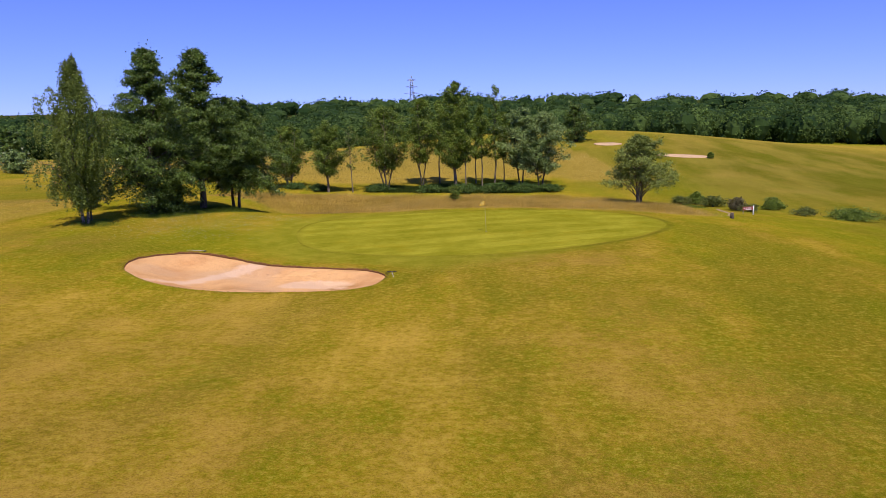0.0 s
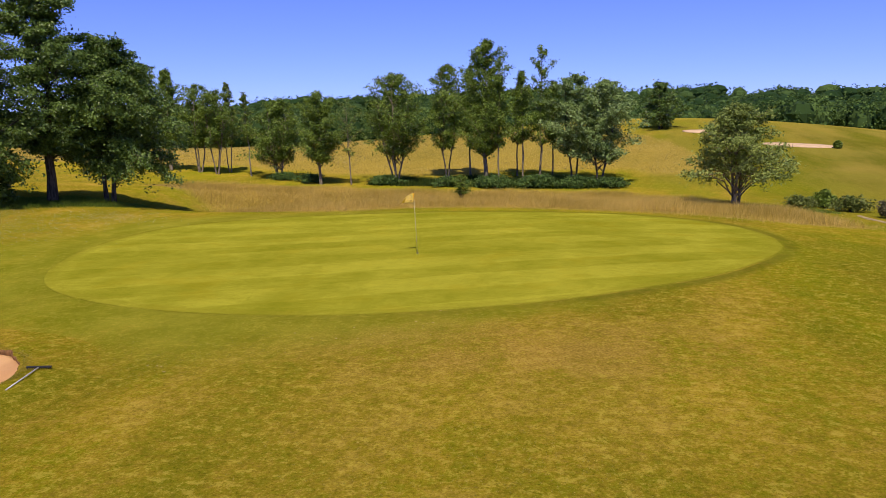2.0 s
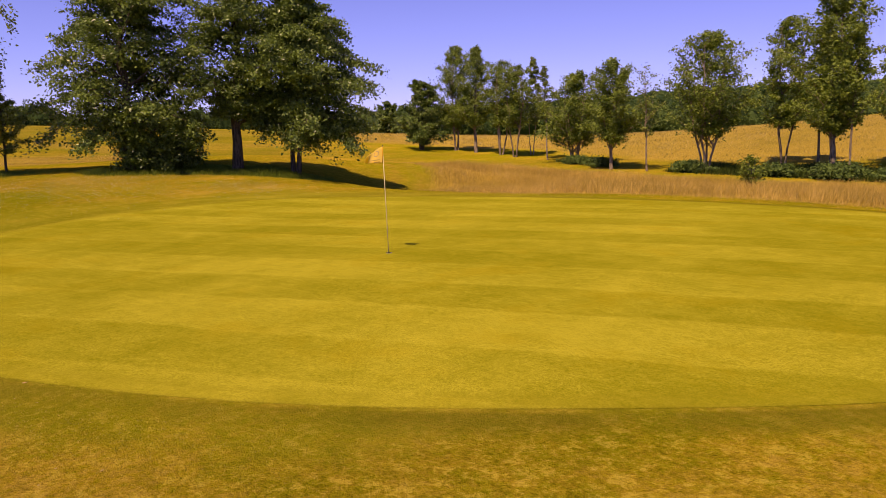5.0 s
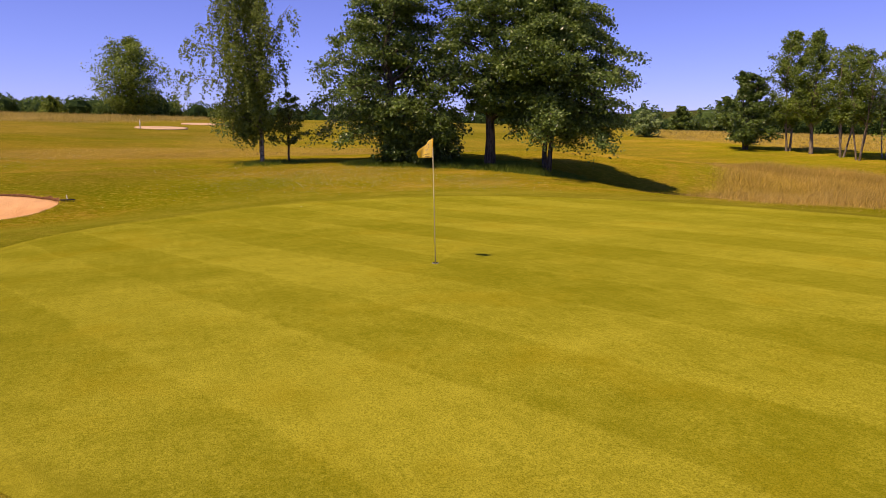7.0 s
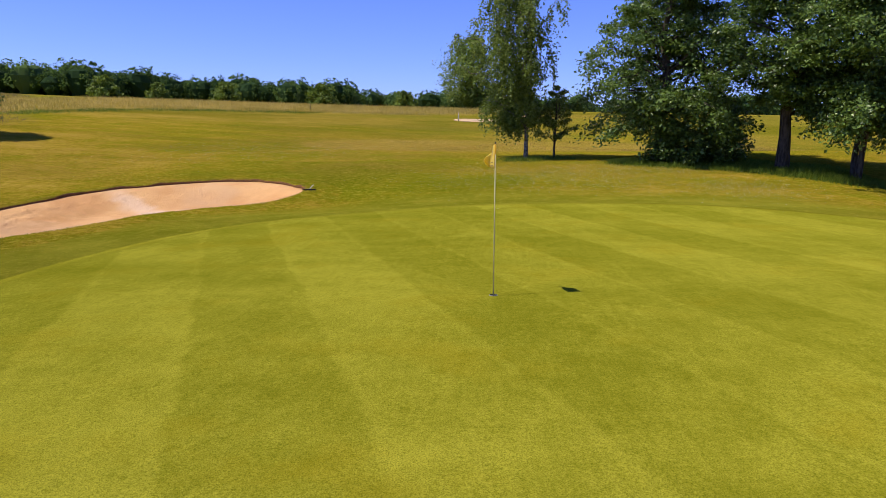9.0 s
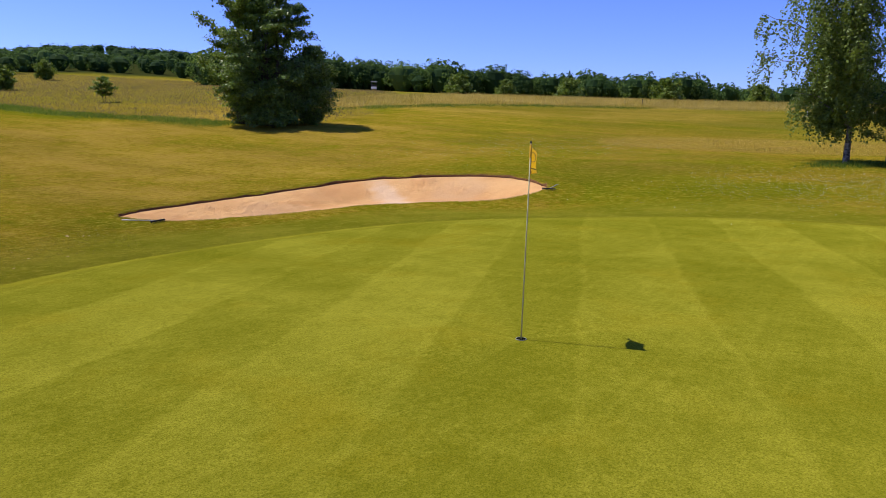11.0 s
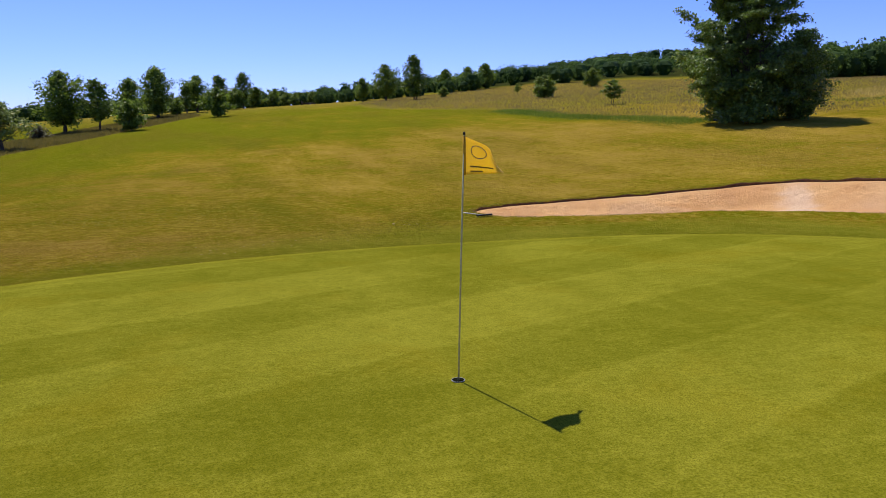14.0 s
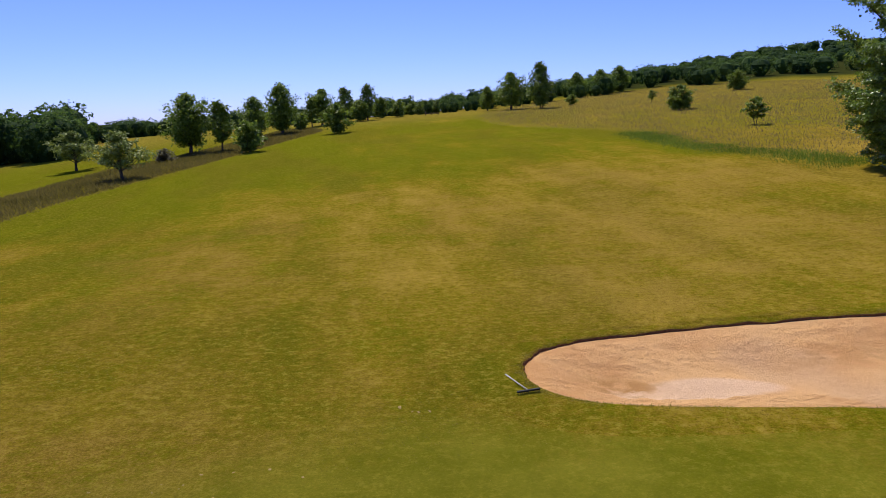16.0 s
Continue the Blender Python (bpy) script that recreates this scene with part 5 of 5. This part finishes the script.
def build_flagstick():
    root = empty("flagstick", 0, 0, ground(0, 0) + 0.007)
    top = np.array([-0.09, -0.02, 2.15])
    part("pole", round_bar([(0, 0, -0.1), top * 0.5, top], [0.008, 0.0072, 0.0065], PAINT_CREAM, "pole"), root, "thin cream-painted pole")
    part("cap", round_bar([top, top + (0, 0, 0.025)], [0.011, 0.009], BLACK, "cap"), root, "black rubber end cap")
    part("ferrule", round_bar([(0, 0, -0.1), (0, 0, -0.02)], [0.02, 0.02], ALU, "ferrule"), root)
    way = np.array([-0.95, -0.31, 0.0])
    side = np.array([0.31, -0.95, 0.0])

    def cloth(u, v, lift=0.0):
        """u along the fly, v up the hoist, both 0 to 1."""
        drop = 0.14 * u * v + 0.11 * u ** 3 * v + 0.01 * u * (1 - v)
        wave = 0.05 * u * math.sin(5.2 * u + 1.5 * v + 0.4) + 0.03 * u * v * math.sin(9 * u)
        return top + np.array([0, 0, -0.33 + 0.325 * v - drop - 0.005]) + way * (0.415 * u * (1 - 0.10 * v * u)) + side * (wave + lift)
    nu, nv = 16, 10
    verts, faces = [], []
    for sgn in (0.0015, -0.0015):
        verts += [tuple(cloth(i / nu, j / nv, sgn)) for j in range(nv + 1) for i in range(nu + 1)]
    m = (nu + 1) * (nv + 1)
    idx = lambda i, j, k: k * m + j * (nu + 1) + i
    for j in range(nv):
        for i in range(nu):
            a = (idx(i, j, 0), idx(i + 1, j, 0), idx(i + 1, j + 1, 0), idx(i, j + 1, 0))
            faces += [a, tuple(q + m for q in a[::-1])]
    for i in range(nu):
        faces += [(idx(i + 1, 0, 0), idx(i, 0, 0), idx(i, 0, 1), idx(i + 1, 0, 1)), (idx(i, nv, 0), idx(i + 1, nv, 0), idx(i + 1, nv, 1), idx(i, nv, 1))]
    for j in range(nv):
        faces += [(idx(nu, j + 1, 0), idx(nu, j, 0), idx(nu, j, 1), idx(nu, j + 1, 1))]
    me = bpy.data.meshes.new("flag")
    me.from_pydata(verts, [], faces)
    for p in me.polygons:
        p.use_smooth = True
    me.materials.append(cloth_material())
    flag = part("flag", me, root, "yellow cloth flag with emblem and print")
    # hem tube round the pole
    part("sleeve", round_bar([cloth(0, 0), cloth(0, 0.5), cloth(0, 1)], [0.013] * 3, plain("orange_hem", (0.62, 0.33, 0.01), 0.8), "sleeve"), flag, "orange sleeve hem")

    def strip(pts_in, pts_out, name, mat, closed):
        v, f = [], []
        for sgn in (0.004, -0.004):
            o = len(v)
            n = len(pts_in)
            v += [tuple(cloth(*p, sgn)) for p in pts_in] + [tuple(cloth(*p, sgn)) for p in pts_out]
            for i in range(n if closed else n - 1):
                j = (i + 1) % n
                f.append((o + i, o + j, o + n + j, o + n + i))
        me = bpy.data.meshes.new(name)
        me.from_pydata(v, [], f)
        me.materials.append(mat)
        part(name, me, flag)
    t = np.linspace(0, 2 * math.pi, 28, endpoint=False)
    strip([(0.36 + 0.175 * math.cos(a), 0.68 + 0.195 * math.sin(a)) for a in t], [(0.36 + 0.157 * math.cos(a), 0.68 + 0.175 * math.sin(a)) for a in t], "emblem_ring", GREY_INK, True)
    for u0, u1, v0, v1 in ((0.16, 0.70, 0.21, 0.25), (0.16, 0.48, 0.07, 0.11)):
        us = np.linspace(u0, u1, 8)
        strip([(u, v0) for u in us], [(u, v1) for u in us], "print_bar", DARK_INK, False)
    tagged(root, "golf flagstick with a waving yellow flag standing in the cup", "flagstick")


def build_cup():
    z = ground(0, 0) + 0.012
    root = empty("hole_cup", 0, 0, z)
    v, f = [], []
    n = 28
    prof = [(0.062, 0.001), (0.059, 0.005), (0.055, 0.004), (0.054, -0.03), (0.054, -0.1)]
    for r, dz in prof:
        v += [(r * math.cos(2 * math.pi * k / n), r * math.sin(2 * math.pi * k / n), dz) for k in range(n)]
    for j in range(len(prof) - 1):
        f += [(j * n + k, j * n + (k + 1) % n, (j + 1) * n + (k + 1) % n, (j + 1) * n + k) for k in range(n)]
    me = bpy.data.meshes.new("liner")
    me.from_pydata(v, [], f)
    me.materials.append(GREY_PLASTIC)
    part("liner", me, root, "grey plastic liner rim")
    # black disc laid over the turf, painting the darkness inside the hole
    bm = bmesh.new()
    bmesh.ops.create_circle(bm, cap_ends=True, segments=n, radius=0.055)
    bmesh.ops.translate(bm, vec=(0, 0, 0.0035), verts=bm.verts)
    part("shaft", bm_mesh("shaft", bm, plain("cup_shade", (0.012, 0.013, 0.008), 1.0, 0.0)), root, "black disc painting the shade in the cup")
    tagged(root, "golf hole cup with a grey rim sunk in the green", "golf hole")


def build_rake(x, y, x2, y2, label):
    """A bunker rake lying on the grass, its handle's end at x, y and its head at x2, y2."""
    root = empty("bunker_rake", x, y, ground(x, y) + bank(x, y) + turf_roll(x, y), math.degrees(math.atan2(y2 - y, x2 - x)))
    n = math.hypot(x2 - x, y2 - y)
    rise = ground(x2, y2) + bank(x2, y2) + turf_roll(x2, y2) - ground(x, y) - bank(x, y) - turf_roll(x, y)
    part("handle", round_bar([(0, 0, 0.02), (n * 0.5, 0, 0.03 + rise / 2), (n, 0, 0.045 + rise)], [0.013, 0.013, 0.013], ASH_WOOD, "handle"), root, "pale wooden handle")
    part("head", box((0.05, 0.50, 0.04), BLACK, "head", 0.008, (n, 0, 0.045 + rise)), root, "black plastic head")
    for k in range(11):
        part("tine", round_bar([(n, -0.23 + 0.046 * k, 0.035 + rise), (n + 0.02, -0.23 + 0.046 * k, rise - 0.04)], [0.008, 0.004], BLACK, "tine", 5), root)
    tagged(root, label, "rake", "bunker rakes")


def lip_fringe(n=7000):
    """Blades of grass that stand on the lip and hang over the sand."""
    rng = np.random.default_rng(17)
    k = rng.integers(0, len(EDGE_SAND), n)
    f = rng.uniform(0, 1, n)[:, None]
    nxt = np.roll(EDGE_SAND, -1, 0)
    p = EDGE_SAND[k] * (1 - f) + nxt[k] * f
    e = nxt[k] - EDGE_SAND[k]
    out = np.stack([e[:, 1], -e[:, 0]], 1) / (np.linalg.norm(e, axis=1)[:, None] + 1e-9)
    if signed(*(p[:1] + out[:1] * 0.3).T, EDGE_SAND)[0] < 0:
        out = -out
    p = p + out * np.abs(rng.normal(0.0, 0.10, n))[:, None]
    lumpy = 0.6 + 0.4 * np.sin(p[:, 0] * 2.3 + 2 * np.sin(p[:, 1] * 1.7))
    tall = rng.uniform(0.015, 0.055, n) * lumpy
    z = height(p[:, 0], p[:, 1]) + bank(p[:, 0], p[:, 1]) + turf_roll(p[:, 0], p[:, 1]) + 0.005
    lean = -out * rng.uniform(-0.3, 1.3, n)[:, None] * tall[:, None] + rng.normal(0, 0.02, (n, 2))
    a = rng.uniform(0, 6.28, n)
    side = np.column_stack([np.cos(a), np.sin(a), np.zeros(n)]) * rng.uniform(0.006, 0.014, n)[:, None]
    base = np.column_stack([p, z])
    tip = base + np.column_stack([lean, tall * rng.uniform(0.2, 1.0, n)])
    v = np.stack([base - side, base + side, tip], 1).reshape(-1, 3)
    me = mesh_from("lip_grass", v, np.arange(3 * n).reshape(n, 3), TURF_BLADE)
    tagged(new("lip_grass", me), "ragged grass fringe along the bunker's edge", "grass", kind="stuff")


def tuft_patch(name, seed, spots, n, tall, label):
    """Short tufts of rough mown grass, five blades each."""
    rng = np.random.default_rng(seed)
    p = np.vstack([rng.normal(0, 0.5, (n, 2)) * (rx, ry) + (x, y) for x, y, rx, ry in spots])
    p = p[(signed(p[:, 0], p[:, 1], EDGE_GREEN) > 0.5) & (signed(p[:, 0], p[:, 1], EDGE_SAND) > 0.3)]
    p = np.repeat(p, 5, 0) + rng.normal(0, 0.012, (len(p) * 5, 2))
    m = len(p)
    base = np.column_stack([p, height(p[:, 0], p[:, 1]) - 0.008])
    a = rng.uniform(0, 6.28, m)
    h = tall * rng.uniform(0.5, 1.4, m)
    side = np.column_stack([np.cos(a), np.sin(a), np.zeros(m)]) * rng.uniform(0.003, 0.007, m)[:, None]
    tip = base + np.column_stack([rng.normal(0, 0.7, (m, 2)) * h[:, None], h])
    v = np.stack([base - side, base + side, tip], 1).reshape(-1, 3)
    me = mesh_from(name, v, np.arange(3 * m).reshape(m, 3), TURF_BLADE)
    tagged(new(name, me), label, "grass", kind="stuff")


def build_marker(x, y, tall, lean, mat, label):
    root = empty("marker_post", x, y, ground(x, y))
    part("shaft", round_bar([(0, 0, -0.15), (lean * 0.5, 0, tall * 0.5), (lean, 0, tall)], [0.045, 0.045, 0.04], mat, "shaft", 8), root)
    part("cap", round_bar([(lean, 0, tall), (lean, 0, tall + 0.03)], [0.05, 0.03], mat, "cap", 8), root)
    tagged(root, label, "marker post")


build_flagstick()
build_cup()
lip_fringe()
tuft_patch("turf_tufts", 21, [(4.5, -10.5, 6, 2.5), (6.0, -16.5, 5, 5), (5.5, -8.0, 4, 1.2), (-1.0, -13.0, 4, 3), (-4.0, -20.0, 5, 4)], 2200, 0.018, "short uneven tufts of dry mown rough")
build_marker(-72.3, -3.7, 0.9, 0.35, PAINT_WHITE, "thin white marker post leaning beside the far bunker")
build_marker(-86.0, -23.7, 0.8, 0.02, BLACK, "short black marker post on the grassy bank")
build_rake(-18.2, -7.0, -17.1, -6.9, "bunker rake with pale handle lying at the sand's edge")
build_rake(-4.9, -13.8, -5.12, -12.65, "bunker rake with black head lying on the turf")


# ---- sign, stump and worn path to the east ----
def build_sign():
    x, y = 25.6, 20.6
    root = empty("course_sign", x, y, ground(x, y), 12)
    red = plain("red_brown_paint", (0.30, 0.065, 0.045), 0.6)
    board = part("board", box((1.05, 0.04, 0.34), red, "board", 0.008, (-0.5, 0, 0.62)), root, "red-brown painted board")
    for k, (a, w, z) in enumerate(((-0.86, 0.16, 0.66), (-0.66, 0.12, 0.66), (-0.36, 0.34, 0.66), (-0.44, 0.60, 0.54))):
        part("print_bar", box((w, 0.004, 0.07), PAINT_WHITE, "print_bar", 0, (a, -0.024, z)), board)
    part("post", round_bar([(0.08, 0, -0.2), (0.08, 0, 0.86)], [0.06, 0.06], PAINT_WHITE, "post"), root, "white round post")
    part("post", round_bar([(-0.95, 0.04, -0.2), (-0.95, 0.04, 0.7)], [0.035, 0.035], BARK_PALE, "post"), root, "thin wooden post")
    tagged(root, "low red-brown course sign on posts beside the path", "sign")
    x, y = 20.3, 10.8
    root = empty("marker_stump", x, y, ground(x, y))
    part("stump", round_bar([(0, 0, -0.2), (0.01, 0, 0.2), (0.03, 0.01, 0.5)], [0.19, 0.15, 0.13], BARK, "stump", 12), root)
    part("cut_top", round_bar([(0.03, 0.01, 0.5), (0.031, 0.01, 0.512)], [0.125, 0.12], plain("cut_wood", (0.42, 0.24, 0.14), 0.9), "cut_top", 12), root, "pale cut wood top")
    tagged(root, "short weathered tree stump beside the mown turf", "stump")


def strip_sheet(name, mid, wide, mat, lift, label, category):
    """A worn strip that follows the ground along a line of corners."""
    pts = np.array(mid, float)
    t = np.linspace(0, len(pts) - 1, 60)
    c = np.column_stack([np.interp(t, np.arange(len(pts)), pts[:, k]) for k in (0, 1)])
    for _ in range(6):
        c[1:-1] = (c[:-2] + c[1:-1] * 2 + c[2:]) / 4
    d = np.gradient(c, axis=0)
    nrm = np.stack([-d[:, 1], d[:, 0]], 1) / np.linalg.norm(d, axis=1)[:, None]
    rng = np.random.default_rng(8)
    rows = []
    for k in np.linspace(-1, 1, 7):
        w = wide * (0.5 + 0.12 * rng.uniform(-1, 1, len(c)))
        p = c + nrm * (k * w)[:, None]
        rows.append(np.column_stack([p, height(p[:, 0], p[:, 1]) + (lift if abs(k) < 0.99 else -0.06)]))
    v = np.stack(rows, 1).reshape(-1, 3)
    f = [(i * 7 + j, i * 7 + j + 1, i * 7 + j + 8, i * 7 + j + 7) for i in range(59) for j in range(6)]
    tagged(new(name, mesh_from(name, v, f, mat, True)), label, category, kind="structure")


build_sign()
SOIL = plain("pale_dry_soil", (0.42, 0.31, 0.14), 0.95, 0.1, 0, 0.2, 2.0, 0.6)
strip_sheet("path", [(21.0, 13.5), (23.0, 19), (24.8, 26), (26.0, 32)], 0.42, SOIL, 0.03, "worn pale soil path leading to the next tee", "path")


# ---- far bunkers, pylon, cart and rail ----
PALE_SAND = plain("pale_bunker_sand", (0.58, 0.40, 0.24), 0.95, 0.05, 0, 0.1, 1.5, 0.3)


def far_bunker(x, y, wide, deep, turn, label):
    n = 40
    a = np.linspace(0, 2 * math.pi, n, endpoint=False)
    c, s_ = math.cos(radians(turn)), math.sin(radians(turn))
    wob = 1 + 0.12 * np.sin(2 * a + 1) + 0.08 * np.sin(3 * a)
    px, py = np.cos(a) * wide / 2 * wob, np.sin(a) * deep / 2 * wob
    out = np.stack([x + px * c - py * s_, y + px * s_ + py * c], 1)

    def top(u, v, k):
        back = (-(u - x) * s_ + (v - y) * c) / deep
        return height(u, v) + 0.04 + 0.2 * np.clip(back + 0.3, 0, 1)
    me = disc(out, top, 8, PALE_SAND, "far_bunker", 0.6)
    tagged(new("far_bunker", me), label, "sand bunker", kind="structure")


far_bunker(25.9, 99.5, 5.0, 3.5, 0, "small pale sand bunker on the far slope")
far_bunker(36.9, 84.9, 9.0, 3.2, -8, "long pale sand bunker in the far field")
far_bunker(-73.3, -1.6, 4.8, 3.0, 90, "sand bunker in the western fairway")
far_bunker(-83.5, 3.8, 5.0, 2.2, 90, "second sand bunker in the western fairway")


def build_pylon():
    x, y = -58.0, 640.0
    z = ground(x, y)
    steel = plain("galvanised_steel", (0.32, 0.34, 0.37), 0.5, 0.5, 0.6)
    root = empty("power_pylon", x, y, z - 22)
    H, top_z = 52.0, [0, 20, 34, 44, 52]
    wid = [4.2, 2.4, 1.4, 1.2, 0.15]
    for sx, sy in ((1, 1), (1, -1), (-1, 1), (-1, -1)):
        part("leg", round_bar([(sx * w_, sy * w_, h_) for w_, h_ in zip(wid, top_z)], [0.22] * 5, steel, "leg", 5), root)
    zs = np.linspace(2, 48, 13)
    ws = np.interp(zs, top_z, wid)
    for k in range(12):
        for a, b in (((1, 1), (-1, 1)), ((-1, -1), (1, -1)), ((1, -1), (1, 1)), ((-1, 1), (-1, -1))):
            part("brace", round_bar([(a[0] * ws[k], a[1] * ws[k], zs[k]), (b[0] * ws[k + 1], b[1] * ws[k + 1], zs[k + 1])], [0.14, 0.14], steel, "brace", 4), root)
    for h_, w_ in ((36, 7.0), (42, 5.5), (48, 4.2)):
        for sgn in (1, -1):
            part("cross_arm", round_bar([(0, 0, h_ + 1.2), (sgn * w_, 0, h_)], [0.3, 0.12], steel, "cross_arm", 5), root)
            part("cross_arm", round_bar([(0, 0, h_ - 0.4), (sgn * w_, 0, h_)], [0.3, 0.12], steel, "cross_arm", 5), root)
    tagged(root, "distant grey lattice power pylon above the woods", "pylon")


def build_cart():
    x, y = -117.0, -88.0
    root = empty("golf_cart", x, y, ground(x, y) - 0.02, 35)
    part("body", box((2.2, 1.1, 0.5), PAINT_WHITE, "body", 0.08, (0, 0, 0.5)), root)
    part("roof", box((1.7, 1.2, 0.08), PAINT_WHITE, "roof", 0.03, (-0.1, 0, 1.78)), root)
    part("seat", box((0.5, 1.0, 0.5), BLACK, "seat", 0.06, (-0.3, 0, 0.98)), root, "black seat")
    for px in (-0.85, 0.65):
        for py in (-0.5, 0.5):
            part("roof_post", round_bar([(px, py, 0.7), (px, py, 1.76)], [0.03, 0.03], BLACK, "roof_post", 6), root)
            part("wheel", round_bar([(px, py * 1.05 - 0.08, 0.24), (px, py * 1.05 + 0.08, 0.24)], [0.24, 0.24], BLACK, "wheel", 14), root)
    tagged(root, "white golf cart parked behind the tall grass", "golf cart")


def build_rail():
    x, y = -20.5, -151.0
    root = empty("timber_rail", x, y, ground(x, y), 5)
    for px, h_ in ((0.0, 0.42), (1.3, 0.42), (2.6, 0.75)):
        part("post", round_bar([(px, 0, -0.2), (px, 0, h_)], [0.09, 0.08], BARK, "post", 7), root)
    for h_ in (0.2, 0.36):
        part("rail", round_bar([(-0.2, 0.08, h_), (2.7, 0.08, h_)], [0.06, 0.06], BARK, "rail", 6), root)
    tagged(root, "low dark timber rail on the fairway's crest", "fence")


build_pylon()
build_cart()
build_rail()
